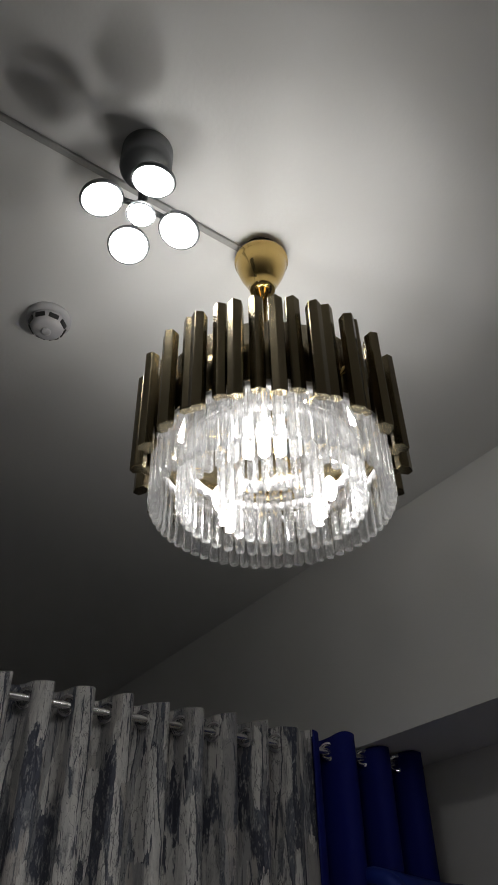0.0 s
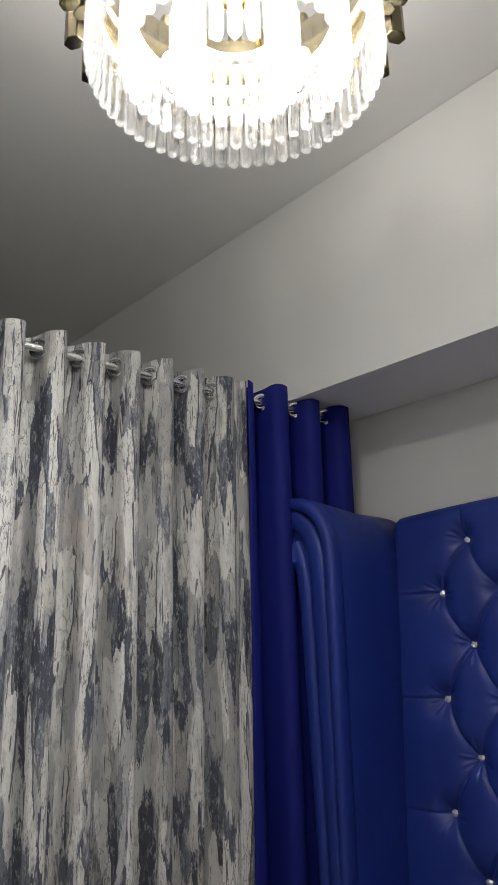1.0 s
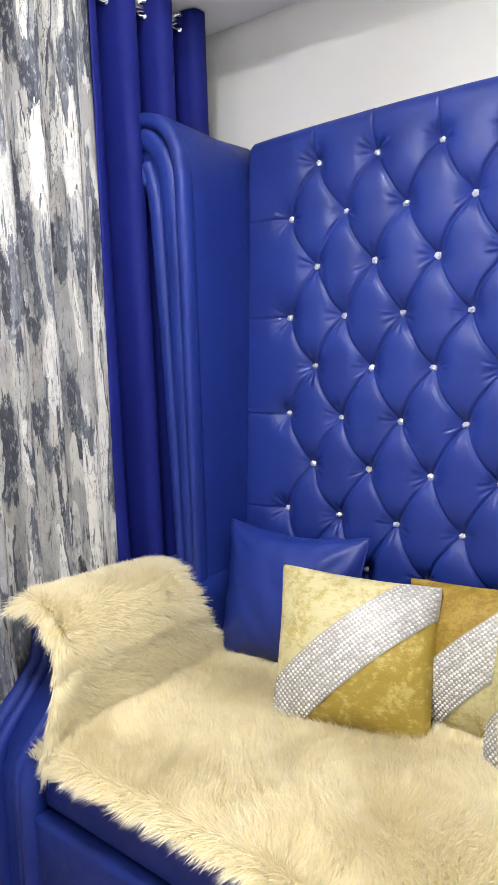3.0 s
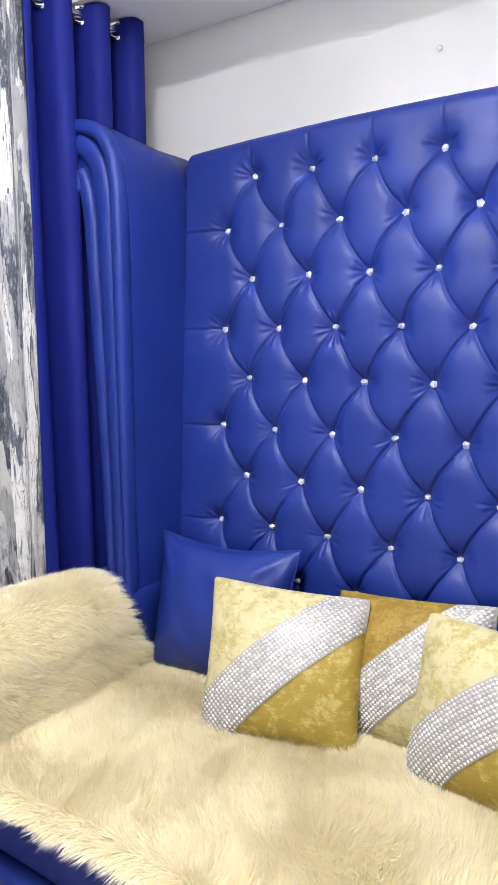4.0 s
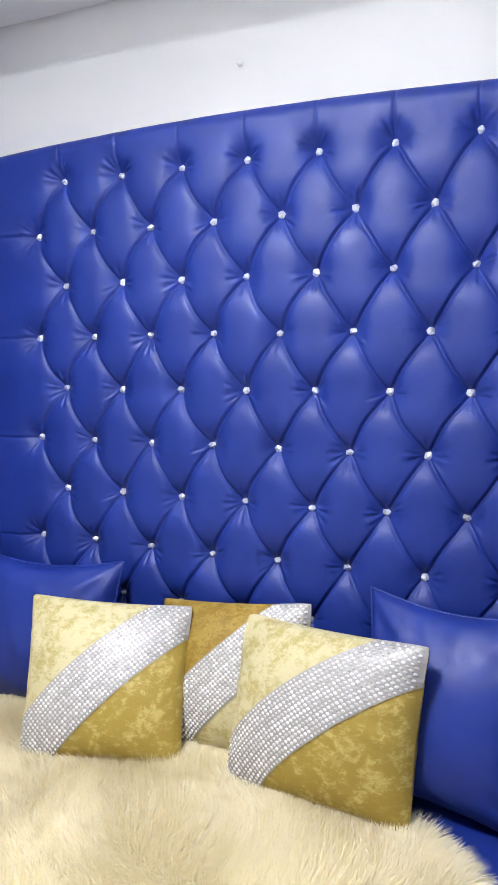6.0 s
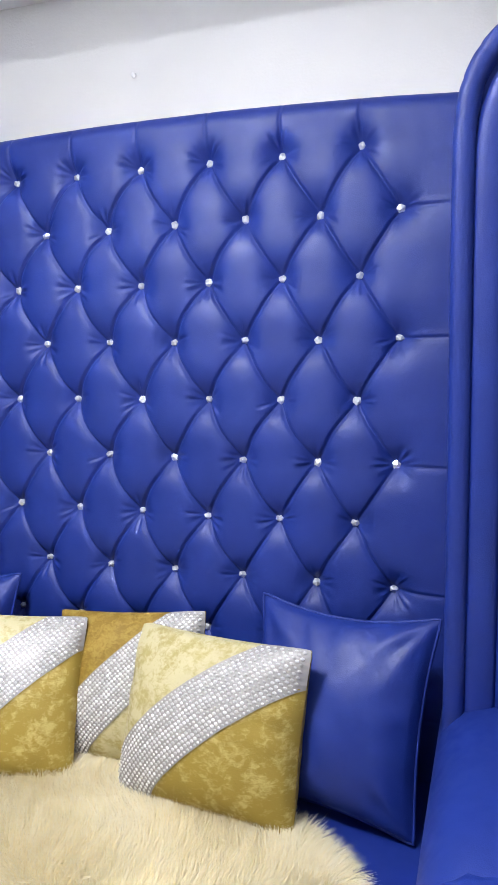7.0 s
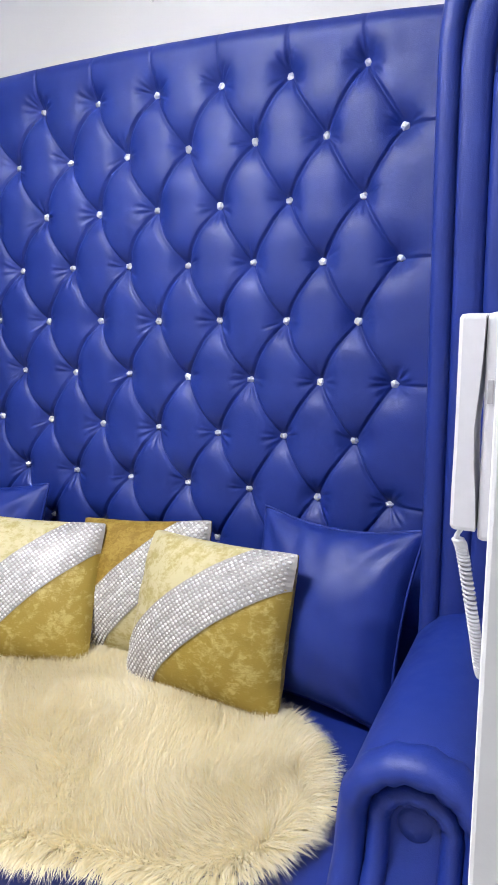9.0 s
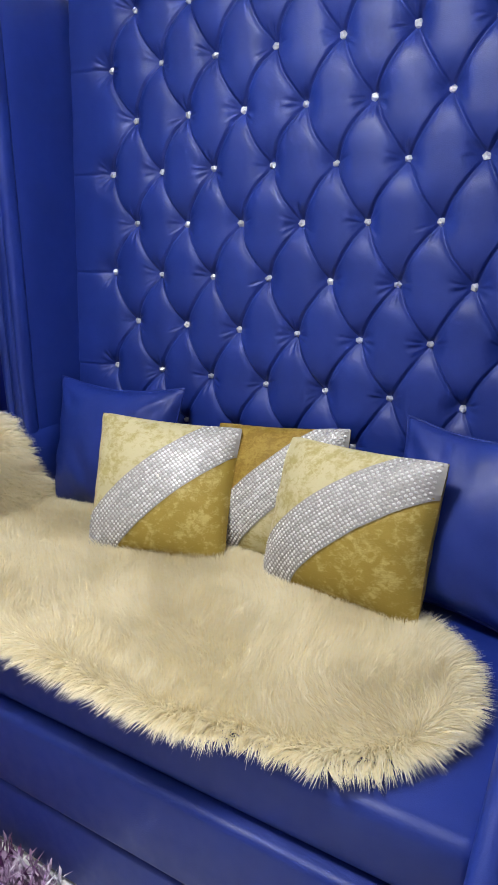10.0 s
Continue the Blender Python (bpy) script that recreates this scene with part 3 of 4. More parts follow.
# ---- cushions ----
def pillow(name, label, corners, fat, material, corner_pull=0.05, back_mat=None, group="cushions on the sofa"):
    tl, tr, br, bl = [Vector(c) for c in corners]
    mid = (tl + tr + br + bl) / 4
    nrm = ((tr - tl).cross(bl - tl)).normalized()
    if nrm.y > 0:
        nrm = -nrm
    ob = thing(name, label, "cushion", mid, group)
    rnd = random.Random(name + str(round(mid.x, 2)))
    seed = rnd.uniform(0, 50)

    def surf(u, v, side):
        a, b = 2 * u - 1, 2 * v - 1
        # edges drawn in between the corners
        au = a * (1 - corner_pull * (1 - b * b) * 1.0)
        bv = b * (1 - corner_pull * (1 - a * a) * (1.5 if b > 0 and material is BLUE else 1.0))
        soft = 1 - 0.018 * (a * a * b * b) ** 5
        pu, pv = (au * soft + 1) / 2, (bv * soft + 1) / 2
        p = (bl * (1 - pu) + br * pu) * (1 - pv) + (tl * (1 - pu) + tr * pu) * pv
        bulge = ((1 - a * a) * (1 - b * b)) ** 0.5
        bulge *= 1 + 0.06 * noise.noise((a * 1.1 + seed, b * 1.1, side)) - 0.10 * b
        edge = max(abs(a), abs(b))
        wr = 0.0018 * noise.noise((a * 5 + seed, b * 2.5, side + 3)) * min(1, bulge * 2)
        pinch = 0.005 * math.sin(14 * math.atan2(b, a) + seed + 2 * noise.noise((a * 2, b * 2, seed))) * edge ** 4 * (1 - edge ** 8)
        if material is BLUE:
            top = max(0.0, b) ** 2 * (1 - edge ** 10)
            wr += 0.007 * top * math.sin(11 * a + 3 * noise.noise((a * 2, b * 3, seed))) * noise.noise((a * 2.3 + seed, 0.4 * b, 2.0))
            wr += 0.006 * noise.noise((a * 3.2 + b * 2, b * 1.4 + seed, side)) * min(1, bulge * 2)
            for ca, cb in ((-1, 1), (1, 1), (1, -1)):
                far = math.hypot(a - ca, b - cb)
                fan = math.sin(9 * math.atan2(b - cb, a - ca) + seed)
                wr += 0.005 * fan * math.exp(-((far - 0.42) / 0.25) ** 2) * (1 - edge ** 10)
        return p - mid + nrm * side * (fat * bulge + wr + pinch)

    return ob, surf


def pillow_shell(ob, surf, front_mat, n=44):
    for side, nm in ((1, "front"), (-1, "back")):
        me = sheet(n, n, lambda u, v: surf(u, v, side))
        me.materials.append(front_mat)
        part(nm, me, None, ob)


def piping(ob, surf, material, r=0.004):
    loop = [(t, 0.0) for t in np.linspace(0, 1, 30)] + [(1.0, t) for t in np.linspace(0, 1, 30)[1:]] + [(t, 1.0) for t in np.linspace(1, 0, 30)[1:]] + [(0.0, t) for t in np.linspace(1, 0, 30)[1:]]
    part("piping", sweep([surf(u, v, 1) for u, v in loop], circle(r, n=6), closed_ends=False, up=Vector((0.1, 1, 0.05))), material, ob)


BAND = 0.225


def gold_pillow(label, corners, fat, first):
    ob, surf = pillow("gold_cushion", label, corners, fat, None, 0.045)
    n = 61

    def split(side, test):
        verts, faces, at = [], [], {}
        for j in range(n - 1):
            for i in range(n - 1):
                d = (i - j) / (n - 1)
                if test(d):
                    q = []
                    for a, b in ((i, j), (i + 1, j), (i + 1, j + 1), (i, j + 1)):
                        if (a, b) not in at:
                            at[a, b] = len(verts)
                            verts.append(surf(a / (n - 1), b / (n - 1), side))
                        q.append(at[a, b])
                    faces.append(q)
        me = bpy.data.meshes.new("velvet")
        me.from_pydata(verts, [], faces)
        me.polygons.foreach_set("use_smooth", [True] * len(faces))
        return me

    pale = split(1, lambda d: d < -BAND + 0.03)
    deep = split(1, lambda d: d > BAND - 0.03)
    pale.materials.append(VELVET_PALE if first else VELVET_BROWN)
    deep.materials.append(VELVET_DEEP if first else VELVET_PALE)
    part("upper_velvet", pale, None, ob, "crushed velvet panel")
    part("lower_velvet", deep, None, ob, "crushed velvet panel")
    rear = split(-1, lambda d: True)
    rear.materials.append(VELVET_DEEP)
    part("back", rear, None, ob)
    # the sequin band: a strip with rows of small domed stones
    verts, faces = [], []
    m = 56
    strip = sheet(m, 16, lambda s, w: (lambda c: surf(min(1, max(0, c + (w - 0.5) * BAND)), min(1, max(0, c - (w - 0.5) * BAND)), 1) * 1.0)(s))
    out = (surf(0.5, 0.5, 1)).normalized()
    for v in strip.vertices:
        v.co += out * 0.0035
    strip.materials.append(RHINE_BASE)
    band = part("stone_band", strip, None, ob, "diagonal band of silver rhinestones")
    rows, cols = 13, 58
    ring = [(math.cos(2 * math.pi * k / 6), math.sin(2 * math.pi * k / 6)) for k in range(6)]
    for i in range(cols):
        for j in range(rows):
            s, w = (i + 0.5) / cols, (j + 0.5) / rows

            def at(s, w):
                c = s
                uu, vv = c + (w - 0.5) * BAND * 0.97, c - (w - 0.5) * BAND * 0.97
                if 0.012 < uu < 0.985 and 0.012 < vv < 0.985:
                    return surf(uu, vv, 1)
                return None

            p, ps, pw = at(s, w), at(s + 0.004, w), at(s, w + 0.02)
            if p is None or ps is None or pw is None:
                continue
            es, ew = (ps - p).normalized(), (pw - p).normalized()
            nn = es.cross(ew).normalized()
            if nn.dot(out) < 0:
                nn = -nn
            r = 0.0047 if j % 4 else 0.0034
            o = p + nn * 0.0035
            k0 = len(verts)
            verts += [o + (es * a + ew * b) * r for a, b in ring]
            verts += [o + (es * a + ew * b) * r * 0.55 + nn * 0.0022 for a, b in ring]
            faces += [[k0 + q, k0 + (q + 1) % 6, k0 + 6 + (q + 1) % 6, k0 + 6 + q] for q in range(6)]
            faces.append([k0 + 6 + q for q in range(6)])
    me = bpy.data.meshes.new("stones")
    me.from_pydata(verts, [], faces)
    me.materials.append(RHINE)
    part("stone_field", me, None, band, "small domed silver stones", kind="stuff")
    return ob


RHINE_BASE = plain("stone_backing", (0.40, 0.38, 0.355), 0.5, 0.1)
gold_pillow("pale gold crushed velvet cushion with diagonal rhinestone band", [(0.165, -0.238, 0.828), (0.615, -0.128, 0.812), (0.668, -0.318, 0.462), (0.262, -0.440, 0.462)], 0.088, True)
gold_pillow("gold velvet cushion with rhinestone band leaning on the backrest", [(0.488, -0.071, 0.80), (0.938, -0.085, 0.848), (0.962, -0.205, 0.462), (0.560, -0.225, 0.462)], 0.08, False)
gold_pillow("large pale gold velvet cushion with rhinestone band", [(0.762, -0.112, 0.812), (1.268, -0.279, 0.862), (1.243, -0.365, 0.464), (0.800, -0.330, 0.462)], 0.10, True)
for label, corners in (
    ("royal blue leather cushion in the sofa corner", [(-0.150, -0.095, 0.885), (0.362, -0.068, 0.892), (0.365, -0.180, 0.46), (-0.120, -0.215, 0.46)]),
    ("plump royal blue leather cushion against the wing", [(1.078, -0.051, 0.900), (1.530, -0.150, 0.915), (1.490, -0.300, 0.46), (1.080, -0.215, 0.46)]),
):
    ob, surf = pillow("blue_cushion", label, corners, 0.105, BLUE, 0.10)
    pillow_shell(ob, surf, BLUE)
    piping(ob, surf, BLUE)

# ---- sheepskin throw ----
OUTLINE = [(1.43, -0.60), (1.38, -0.46), (1.27, -0.35), (1.08, -0.29), (0.85, -0.26), (0.62, -0.25), (0.38, -0.235), (0.12, -0.215), (-0.05, -0.19), (-0.135, -0.215), (-0.135, -0.925), (0.10, -0.92), (0.30, -0.912), (0.50, -0.91), (0.70, -0.915), (0.90, -0.93), (1.10, -0.89), (1.26, -0.885), (1.36, -0.81), (1.41, -0.72)]


def inside(x, y):
    hit = False
    for (xa, ya), (xb, yb) in zip(OUTLINE, OUTLINE[1:] + OUTLINE[:1]):
        if (ya > y) != (yb > y) and x < (xb - xa) * (y - ya) / (yb - ya) + xa:
            hit = not hit
    return hit


def rim(x, y):
    best = 9.0
    p = Vector((x, y))
    for a, b in zip(OUTLINE, OUTLINE[1:] + OUTLINE[:1]):
        a, b = Vector(a), Vector(b)
        t = max(0, min(1, (p - a).dot(b - a) / (b - a).length_squared))
        best = min(best, (a + (b - a) * t - p).length)
    return best


def seat_skin_z(x, y):
    return 0.462 + 0.012 * noise.noise((x * 4, y * 4, 3.1)) + 0.008 - max(0, -0.885 - y) * 0.5


# arm cover: s runs from the seat up the arm's inner face, over the top and down outside
def arm_skin(s, y):
    cx, cz, r = -0.248, 0.652 - 0.06 * (y + 0.55), 0.132
    hang = max(0.0, -0.77 - y)
    if s < 0.19:
        return Vector((cx + r + 0.004 * math.sin(y * 20) + hang * 0.15, y, 0.47 + s - hang * 0.3)), Vector((1, 0, 0.25)).normalized()
    a = (s - 0.19) / r
    q = Vector((cx + r * math.cos(a), y + hang * 0.15, cz + r * math.sin(a) - hang * 0.15))
    return q, Vector((math.cos(a), -hang * 1.5, math.sin(a))).normalized()


def arm_end(s):
    """Where the skin ends towards the backrest, further forward on top of the arm."""
    t = max(0.0, min(1.0, (s - 0.04) / 0.16))
    return -0.245 - 0.085 * t * t * (3 - 2 * t)


def arm_start(s):
    """Where the skin ends towards the front, hanging further forward low on the arm."""
    t = max(0.0, min(1.0, s / 0.34))
    return -0.83 - 0.085 * (1 - t * t * (3 - 2 * t))


def build_throw():
    ob = thing("sheepskin_throw", "long-haired cream sheepskin throw over the seat and arm", "throw", (0.6, -0.6, 0.47))
    inv = Matrix.Translation((-0.6, 0.6, -0.47))
    # hide under the hair
    step = 0.02
    bm = bmesh.new()
    at = {}

    def vert(i, j):
        if (i, j) not in at:
            x, y = i * step, j * step
            at[i, j] = bm.verts.new((x, y, seat_skin_z(x, y)))
        return at[i, j]

    for i in range(-8, 75):
        for j in range(-50, -4):
            if all(inside((i + a) * step, (j + b) * step) for a, b in ((0, 0), (1, 0), (1, 1), (0, 1))):
                bm.faces.new((vert(i, j), vert(i + 1, j), vert(i + 1, j + 1), vert(i, j + 1)))
    ss = [0.0 + 0.46 * k / 30 for k in range(31)]
    grid = [[bm.verts.new(arm_skin(s, arm_start(s) + (arm_end(s) - arm_start(s)) * k / 24)[0]) for s in ss] for k in range(25)]
    for a, b in zip(grid, grid[1:]):
        for k in range(len(ss) - 1):
            bm.faces.new((a[k], a[k + 1], b[k + 1], b[k]))
    bmesh.ops.recalc_face_normals(bm, faces=bm.faces[:])
    hide = part("hide", bm, FUR, ob)
    hide.matrix_parent_inverse = inv
    # hair
    rnd = random.Random(11)
    verts, faces = [], []

    def lock(p, n, edge_dir, edge):
        q = p * 1.0
        flow = Vector((noise.noise(q * 5.0), noise.noise(q * 5.0 + Vector((7, 3, 1))), noise.noise(q * 5.0 + Vector((1, 9, 4))) * 0.4))
        clump = Vector((noise.noise(q * 30.0), noise.noise(q * 30.0 + Vector((5, 2, 8))), noise.noise(q * 30.0 + Vector((3, 3, 9)))))
        way = n * (0.85 + 0.25 * rnd.random()) + flow * 0.5 + clump * (0.26 + 0.3 * edge) + edge_dir * (1.6 * edge)
        way += Vector((rnd.uniform(-1, 1), rnd.uniform(-1, 1), rnd.uniform(-1, 1))) * 0.16
        way.normalize()
        length = rnd.uniform(0.026, 0.044) * (1 + 0.62 * edge)
        cell = Vector([(math.floor(c / 0.021) + 0.5) * 0.021 for c in p])
        cell += Vector((noise.noise(cell * 61.0), noise.noise(cell * 61.0 + Vector((4, 4, 4))), noise.noise(cell * 61.0 + Vector((9, 2, 5))))) * 0.012
        bend = (way - n * 0.5 + Vector((0, 0, -0.35))).normalized()
        m1 = p + way * length * 0.5
        m2 = m1 + (way * 0.55 + bend * 0.45).normalized() * length * 0.5
        m2 += (cell - p) * (0.25 + 0.4 * edge) * rnd.uniform(0.5, 1.1)
        side = way.cross(Vector((rnd.uniform(-1, 1), rnd.uniform(-1, 1), rnd.uniform(-1, 1)))).normalized()
        wd = rnd.uniform(0.0008, 0.0014)
        k = len(verts)
        verts.extend((p - side * wd, p + side * wd, m1 + side * wd * 0.8, m1 - side * wd * 0.8, m2))
        faces.extend(((k, k + 1, k + 2, k + 3), (k + 3, k + 2, k + 4)))

    mid = Vector((0.65, -0.58))
    count = 0
    while count < 150000:
        x, y = rnd.uniform(-0.14, 1.45), rnd.uniform(-0.96, -0.13)
        if not inside(x, y):
            continue
        d = rim(x, y) if (x > -0.05) else 0.2
        edge = max(0.0, 1 - d / 0.05)
        if edge <= 0 and rnd.random() < 0.45:
            continue
        out = Vector((0, 0, 0))
        if edge > 0:
            e = 0.004
            out = Vector((rim(x - e, y) - rim(x + e, y), rim(x, y - e) - rim(x, y + e), 0))
            if out.length > 0:
                out.normalize()
        lock(Vector((x, y, seat_skin_z(x, y))), Vector((0, 0, 1)), out + Vector((0, 0, -0.2)), edge)
        count += 1
    for _ in range(70000):
        s = rnd.uniform(0.0, 0.46)
        end = arm_end(s)
        start = arm_start(s)
        y = rnd.uniform(start, end)
        p, n = arm_skin(s, y)
        d = min(y - start, end - y)
        edge = max(0.0, 1 - d / 0.05)
        lock(p, n, Vector((0, 0.9, -0.3)) if y > -0.5 else Vector((0.0, -0.65, -0.75)), edge)
    me = bpy.data.meshes.new("hair")
    me.from_pydata(verts, [], faces)
    me.materials.append(FUR)
    hair = part("hair", me, None, ob, "long cream woolly hair", kind="stuff")
    hair.matrix_parent_inverse = inv


build_throw()

# ---- chandelier ----
CX, CY = 0.645, -1.288
chandelier = thing("chandelier", "round brass-tube chandelier with glowing clear crystal drops", "chandelier", (CX, CY, CEILING_Z))


def cpart(name, bm, material, label="", parent=None, smooth=True):
    ob = part(name, bm, material, parent or chandelier, label, smooth)
    return ob


def dz(z):
    return z - CEILING_Z


cpart("canopy", lathe([(0.056, -0.022), (0.064, -0.026), (0.064, -0.034), (0.060, -0.038), (0.060, -0.046), (0.051, -0.075), (0.036, -0.108), (0.029, -0.122), (0.030, -0.128), (0.028, -0.134), (0.017, -0.138)], 36), GOLD, "polished brass cone canopy")
# dark disc that fills the gap between canopy and ceiling
cpart("ceiling_disc", lathe([(0.050, 0.0), (0.050, -0.024)], 28), DARKPLASTIC, "dark disc between canopy and ceiling")
cpart("stem", lathe([(0.016, -0.120), (0.016, dz(2.70))], 16), GOLD)


def hex_tube(r, length, slant):
    """A hexagonal tube cut at a slant at both ends."""
    bm = bmesh.new()
    rings = []
    for z, rr, sl in ((0, r, slant), (-length, r, -slant)):
        rings.append([bm.verts.new((rr * math.cos(math.pi / 3 * k), rr * math.sin(math.pi / 3 * k), z + sl * rr * math.cos(math.pi / 3 * k))) for k in range(6)])
    for k in range(6):
        bm.faces.new((rings[0][k], rings[0][(k + 1) % 6], rings[1][(k + 1) % 6], rings[1][k]))
    for q in rings:
        bm.faces.new(q)
    bmesh.ops.bevel(bm, geom=bm.edges[:], offset=0.0012, segments=1, affect="EDGES")
    bmesh.ops.recalc_face_normals(bm, faces=bm.faces[:])
    return finish(bm, "tube", BRONZE, False)


TUBE = hex_tube(0.0150, 0.215, 0.3)
RT = 0.245
for k in range(44):
    a = 2 * math.pi * k / 44
    t = part("tube", TUBE, None, chandelier, "hexagonal bronze tube")
    rr, up = (RT, 0.0) if k % 2 == 0 else (RT - 0.018, 0.022)
    t.location = (rr * math.cos(a), rr * math.sin(a), dz(2.825) + up)
    t.rotation_euler = (0, 0, a)
cpart("shade_band", lathe([(0.208, dz(2.81)), (0.212, dz(2.81)), (0.212, dz(2.67)), (0.208, dz(2.67)), (0.208, dz(2.81))], 48), BRONZE)
for rad, z in ((0.217, 2.66), (0.165, 2.66), (0.09, 2.66)):
    bm = lathe([(rad - 0.012, dz(z)), (rad + 0.006, dz(z)), (rad + 0.006, dz(z) - 0.008), (rad - 0.012, dz(z) - 0.008), (rad - 0.012, dz(z))], 48)
    cpart("ring_plate", bm, PLASTIC, "white enamelled ring carrying the drops")


def prism(w, length):
    bm = bmesh.new()
    prof = [(w * 0.5, 0), (w * 0.18, w * 0.45), (-w * 0.18, w * 0.45), (-w * 0.5, 0), (-w * 0.18, -w * 0.45), (w * 0.18, -w * 0.45)]
    rings = [[bm.verts.new((x * s, y * s, z)) for x, y in prof] for z, s in ((0, 0.7), (-0.008, 1), (-length + 0.004, 1), (-length, 0.8))]
    for a, b in zip(rings, rings[1:]):
        for k in range(6):
            bm.faces.new((a[k], a[(k + 1) % 6], b[(k + 1) % 6], b[k]))
    bm.faces.new(rings[0])
    bm.faces.new(rings[-1])
    bmesh.ops.recalc_face_normals(bm, faces=bm.faces[:])
    return finish(bm, "crystal", GLASS, False)


for rad, count, top, length, w in ((0.214, 60, 2.665, 0.120, 0.021), (0.165, 40, 2.652, 0.105, 0.021), (0.09, 22, 2.652, 0.12, 0.021)):
    P = prism(w, length)
    for k in range(count):
        a = 2 * math.pi * (k + 0.5) / count
        c = part("crystal", P, None, chandelier, "clear faceted crystal drop")
        c.location = (rad * math.cos(a), rad * math.sin(a), dz(top))
        c.rotation_euler = (0, 0, a + math.pi / 2)
def bulb_mesh():
    return finish(lathe([(0.004, 0.03), (0.010, 0.022), (0.013, 0.008), (0.012, -0.008), (0.007, -0.02), (0.002, -0.024)], 12), "bulb", BULB)


BULBM = bulb_mesh()
for k in range(6):
    # three bulbs stand above the plate, three hang among the drops
    a = 2 * math.pi * (k + 0.3) / 6
    rad, z, watts, soft = ((0.17, 2.815, 14.0, 0.02), (0.125, 2.592, 42.0, 0.045))[k % 2]
    b = part("bulb", BULBM, None, chandelier, "glowing small bulb")
    b.location = (rad * math.cos(a), rad * math.sin(a), dz(z) + 0.028)
    lamp = bpy.data.lights.new("bulb_light", "POINT")
    lamp.energy, lamp.shadow_soft_size, lamp.color = watts, soft, (1.0, 0.98, 0.945)
    new("bulb_light", lamp).location = (CX + rad * math.cos(a), CY + rad * math.sin(a), z)
for k in range(3):
    a = 2 * math.pi * k / 3
    cpart("arm_rod", sweep([(0, 0, dz(2.715)), (0.23 * math.cos(a), 0.23 * math.sin(a), dz(2.715))], circle(0.006, n=8), up=Vector((0, 0, 1))), GOLD)
cpart("hub", lathe([(0.035, dz(2.725)), (0.038, dz(2.715)), (0.035, dz(2.70)), (0.012, dz(2.69))], 24), GOLD)

# ---- flush lamp with five discs ----
LX, LY = 0.700, -1.632
disc_lamp = thing("ceiling_lamp", "grey ceiling lamp with five lit round discs on arms", "ceiling lamp", (LX, LY, CEILING_Z))
part("base", lathe([(0.054, 0.0), (0.054, -0.062), (0.050, -0.070), (0.02, -0.072)], 36), GREYMETAL, disc_lamp, "dark grey round base").location = (0.026, -0.008, 0)
HZ = 3.10 - CEILING_Z
part("stem", sweep([(0.018, -0.004, -0.05), (0.002, 0.003, HZ + 0.02)], circle(0.010, n=10), up=Vector((0.3, 1, 0))), GREYMETAL, disc_lamp)


def disc(radius, tilt_way, tilt):
    """A thin round lamp head with a grey rim and a lit face below."""
    q = Vector((0, 0, 1)).rotation_difference(Vector((tilt_way[0] * tilt, tilt_way[1] * tilt, 1)).normalized()).to_matrix().to_4x4()
    rim_bm = lathe([(radius * 0.92, 0.004), (radius, 0.002), (radius + 0.003, -0.006), (radius, -0.010), (radius * 0.93, -0.0075), (radius * 0.5, 0.012), (0.008, 0.016)][::1], 32)
    face = lathe([(radius * 0.96, -0.0085), (radius * 0.9, -0.0115), (0.004, -0.0125)], 32)
    return rim_bm, face, q


HEADS = ((0.0, 0.0, 0.027), (0.081, -0.015, 0.041), (-0.011, -0.081, 0.041), (0.009, 0.084, 0.041), (-0.082, 0.014, 0.041))
for hx, hy, hr in HEADS:
    rim_bm, face, q = disc(hr, (hx * 8, hy * 8), 0.35)
    head = part("lamp_head", rim_bm, GREYMETAL, disc_lamp, "round lamp head with lit face")
    lit = part("lit_face", face, DISC, head, "glowing white disc")
    head.matrix_local = Matrix.Translation((hx + 0.002, hy + 0.003, HZ)) @ q
    if hr > 0.03:
        part("arm", sweep([(0.002, 0.003, HZ + 0.022), (hx * 0.8 + 0.002, hy * 0.8 + 0.003, HZ + 0.014)], circle(0.006, n=8), up=Vector((0, 0, 1))), GREYMETAL, disc_lamp)

# ---- smoke detector, trunking, intercom, nail ----
detector = thing("smoke_detector", "round white smoke detector on the ceiling", "smoke detector", (0.168, -1.632, CEILING_Z))
part("ceiling_disc", lathe([(0.058, 0.0), (0.058, -0.010), (0.052, -0.014), (0.02, -0.014)], 36), PLASTIC, detector)
part("body", lathe([(0.046, -0.012), (0.046, -0.026), (0.040, -0.040), (0.030, -0.048), (0.004, -0.050)], 36), PLASTIC, detector)
for k in range(8):
    a = 2 * math.pi * k / 8
    vent = part("vent", box((-0.002, -0.013, -0.006), (0.002, 0.013, 0.006), 0.001), DARKPLASTIC, detector, "dark vent slot")
    vent.location = (0.0445 * math.cos(a), 0.0445 * math.sin(a), -0.031)
    vent.rotation_euler = (0, radians(22), a)
part("button", lathe([(0.012, -0.049), (0.012, -0.053), (0.009, -0.055), (0.002, -0.055)], 20), PLASTIC, detector)
lone("cable_trunking", box((0.626, -4.3, CEILING_Z - 0.010), (0.641, -1.34, CEILING_Z - 0.001), 0.002), TRACK, "thin grey cable trunking along the ceiling", "trunking", "structure")

CAP = plain("screw_cap", (0.88, 0.88, 0.88), 0.4)
nail = thing("screw", "small white screw cap in the wall", "screw", (0.649, WALL_Y, 2.276))
sc = part("head", lathe([(0.002, 0.0), (0.003, 0.006), (0.0075, 0.008), (0.007, 0.012), (0.002, 0.014)], 16), CAP, nail)
sc.rotation_euler = (radians(90), 0, 0)

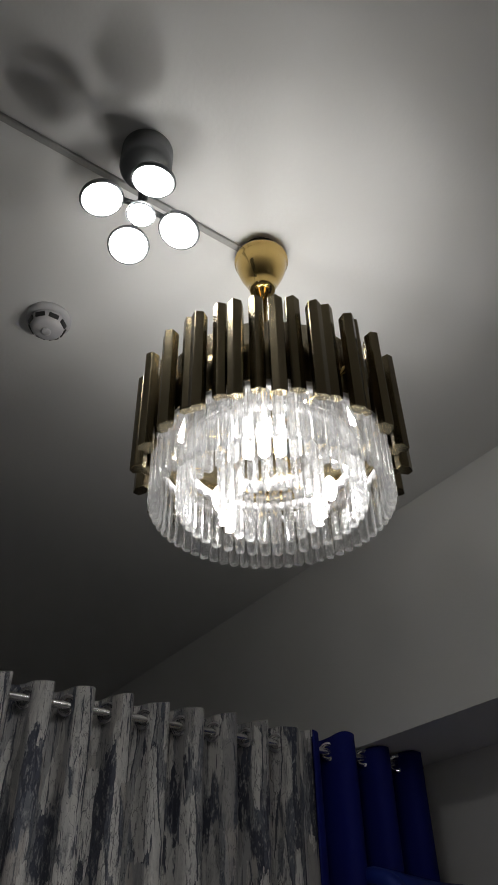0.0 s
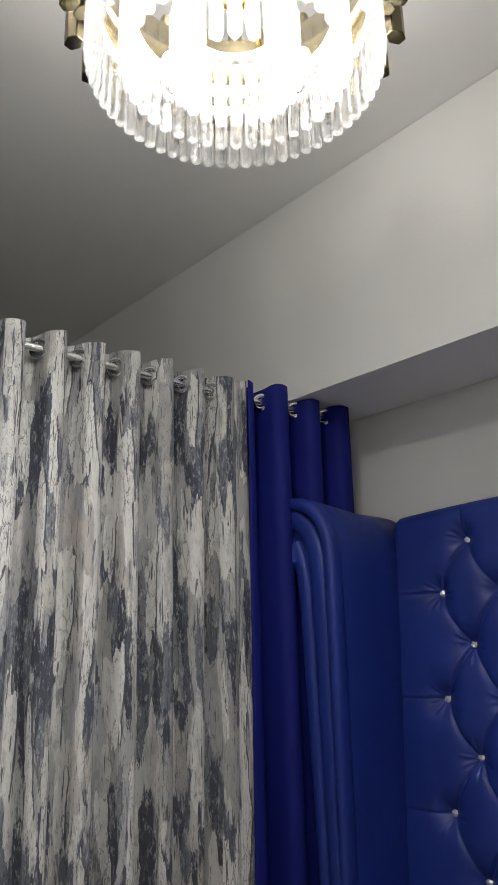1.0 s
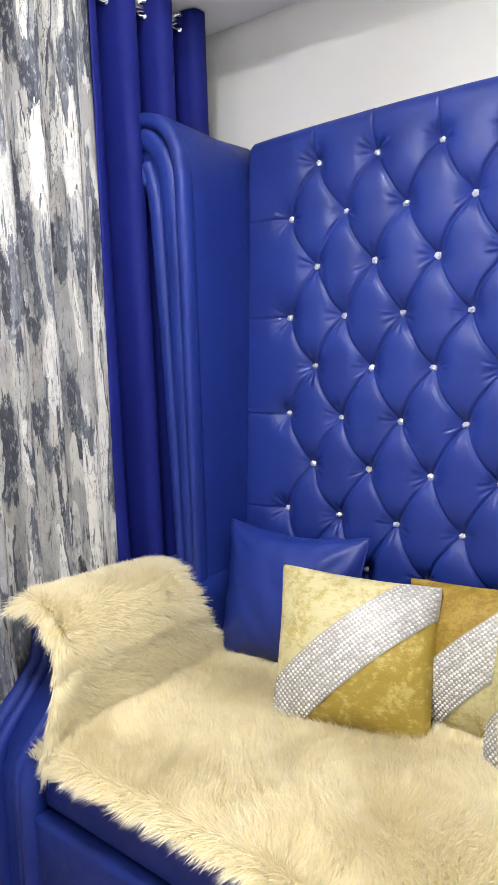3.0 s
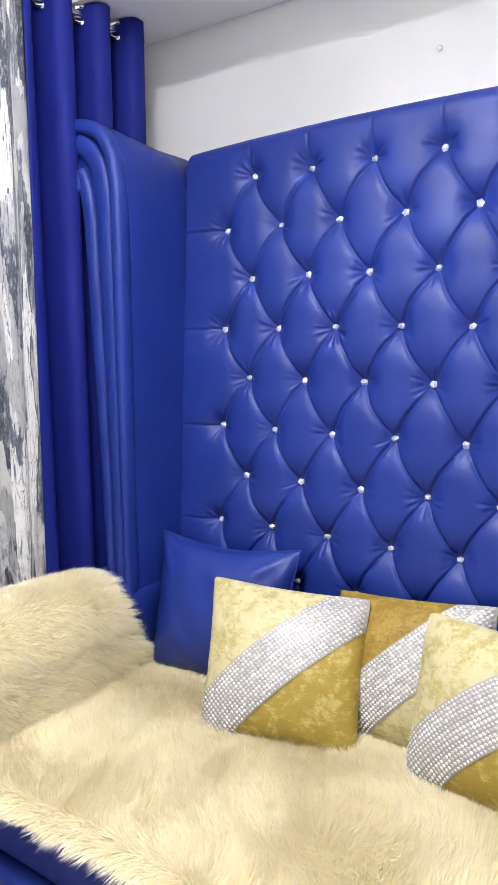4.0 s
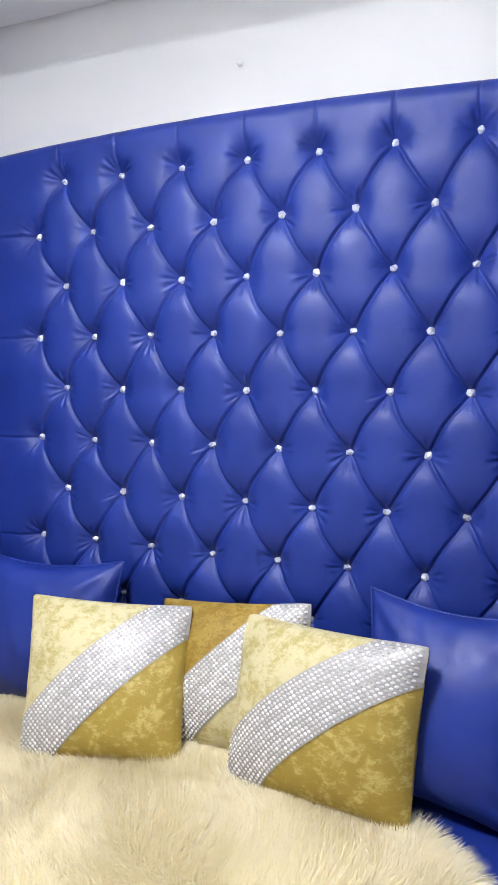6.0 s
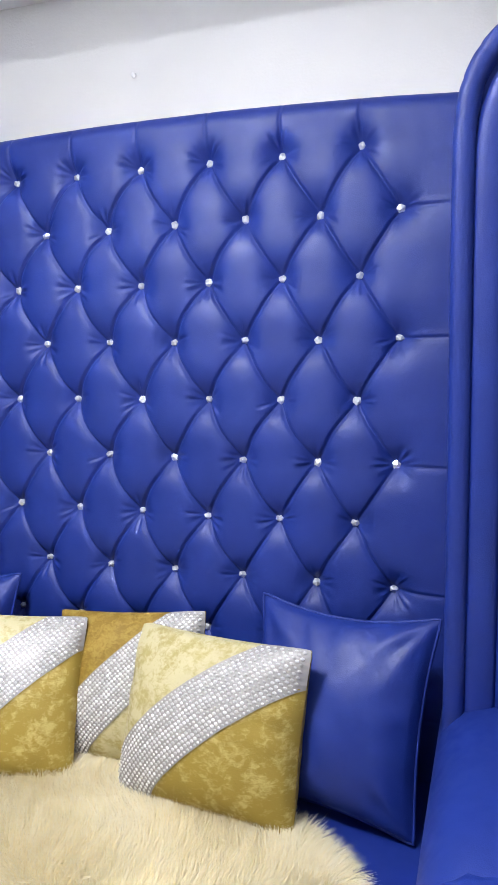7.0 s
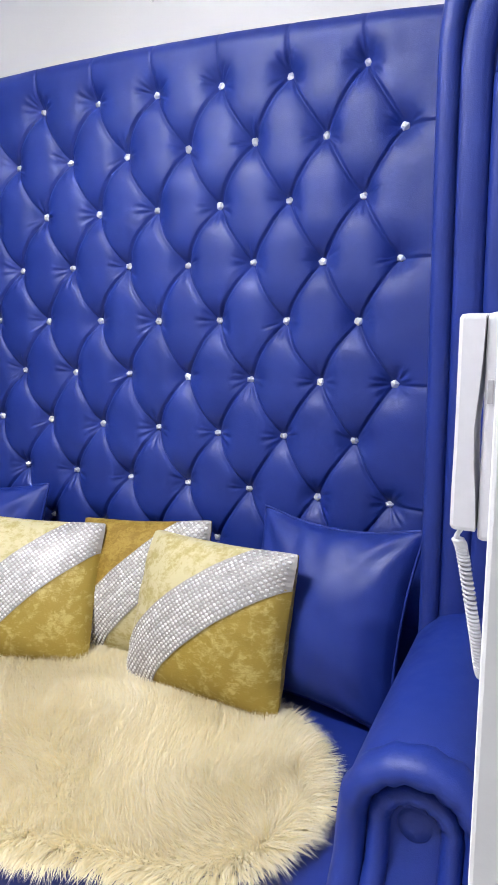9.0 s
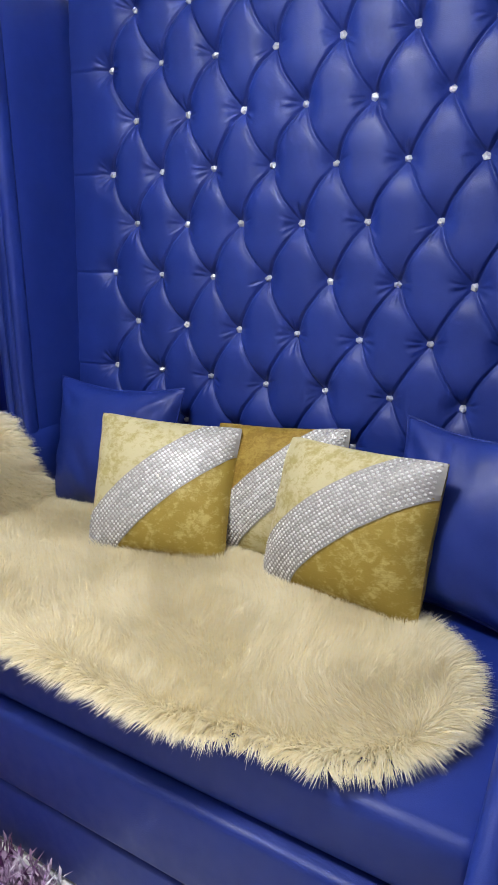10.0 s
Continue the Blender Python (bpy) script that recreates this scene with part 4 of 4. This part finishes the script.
intercom = thing("intercom_handset", "white wall intercom with handset and coiled cord", "intercom", (1.775, -0.95, 1.31))


def ipart(name, bm, material, label="", smooth=False, parent=None):
    ob = part(name, bm, material, parent or intercom, label, smooth)
    ob.matrix_parent_inverse = Matrix.Translation((-1.775, 0.95, -1.31)) if parent is None else Matrix.Identity(4)
    return ob


ipart("back_plate", box((1.762, -1.002, 1.19), (1.7745, -0.90, 1.43), 0.003), PLASTIC)
ipart("body", box((1.738, -0.998, 1.187), (1.763, -0.905, 1.427), 0.006, 3), PLASTIC, "white plastic body")
hs = bmesh.new()
rings = []
for z, fx, w in ((1.198, 1.712, 0.96), (1.202, 1.710, 1), (1.24, 1.710, 1), (1.27, 1.7105, 1), (1.31, 1.711, 1), (1.35, 1.711, 1), (1.38, 1.711, 1), (1.421, 1.711, 1), (1.425, 1.713, 0.96)):
    h = 0.024 * w
    bx = 1.737 - 0.0065 * math.exp(-((z - 1.30) / 0.06) ** 2)
    rings.append([hs.verts.new((x, y, z)) for x, y in ((fx, -0.972 - h), (fx + 0.004, -0.976 - h), (bx, -0.976 - h), (bx, -0.972 + h), (fx + 0.004, -0.972 + h), (fx, -0.976 + h))])
for a, b in zip(rings, rings[1:]):
    for k in range(6):
        hs.faces.new((a[k], a[(k + 1) % 6], b[(k + 1) % 6], b[k]))
hs.faces.new(rings[0])
hs.faces.new(rings[-1])
bmesh.ops.recalc_face_normals(hs, faces=hs.faces[:])
ipart("handset", hs, PLASTIC, "white handset on its hook")
ipart("hook_button", box((1.742, -1.0005, 1.335), (1.748, -0.996, 1.36), 0.001), GREYPLASTIC, "small grey button")
ipart("socket", box((1.756, -1.0005, 1.362), (1.761, -0.996, 1.374), 0.0005), DARKPLASTIC, "small dark slot")
path = smooth_path([(1.722, -0.985, 1.197), (1.716, -0.985, 1.185), (1.722, -0.982, 1.17), (1.736, -0.965, 1.08), (1.746, -0.955, 1.015), (1.750, -0.945, 1.02), (1.756, -0.93, 1.10), (1.758, -0.92, 1.19)], 130)
coil = []
for i, p in enumerate(path):
    r = 0.0056 if 195 < i < len(path) - 10 else 0.001
    a = i * 0.80
    coil.append(p + Vector((r * math.cos(a), r * math.sin(a), 0)))
ipart("coiled_cord", sweep(coil, circle(0.0021, n=6), up=Vector((0.02, 0.05, 1))), PLASTIC, "white coiled cord", True)

# ---- shaggy rug in front of the sofa ----
rug = thing("shaggy_rug", "purple and white long-pile rug on the floor", "rug", (-0.4, -1.55, FLOOR_Z))
part("backing", box((-0.85, -0.58, 0.0), (1.02, 0.60, 0.012), 0.004), RUG, rug)
rr = random.Random(3)
rv, rf = [], []
for _ in range(9000):
    p = Vector((rr.uniform(-0.85, 1.02), rr.uniform(0.1, 0.61), 0.01))
    w = Vector((rr.uniform(-0.5, 0.5), rr.uniform(-0.5, 0.5), 1)).normalized()
    sd = Vector((rr.uniform(-1, 1), rr.uniform(-1, 1), 0)).normalized() * 0.0035
    ln = rr.uniform(0.045, 0.065)
    k = len(rv)
    tip = p + w * ln + Vector((rr.uniform(-0.015, 0.015), rr.uniform(-0.015, 0.015), -0.006))
    rv += [p - sd, p + sd, p + w * ln * 0.6 + sd, p + w * ln * 0.6 - sd, tip]
    rf += [(k, k + 1, k + 2, k + 3), (k + 3, k + 2, k + 4)]
rme = bpy.data.meshes.new("pile")
rme.from_pydata(rv, [], rf)
rme.materials.append(RUG)
part("pile", rme, None, rug, "long purple and white pile", kind="stuff")
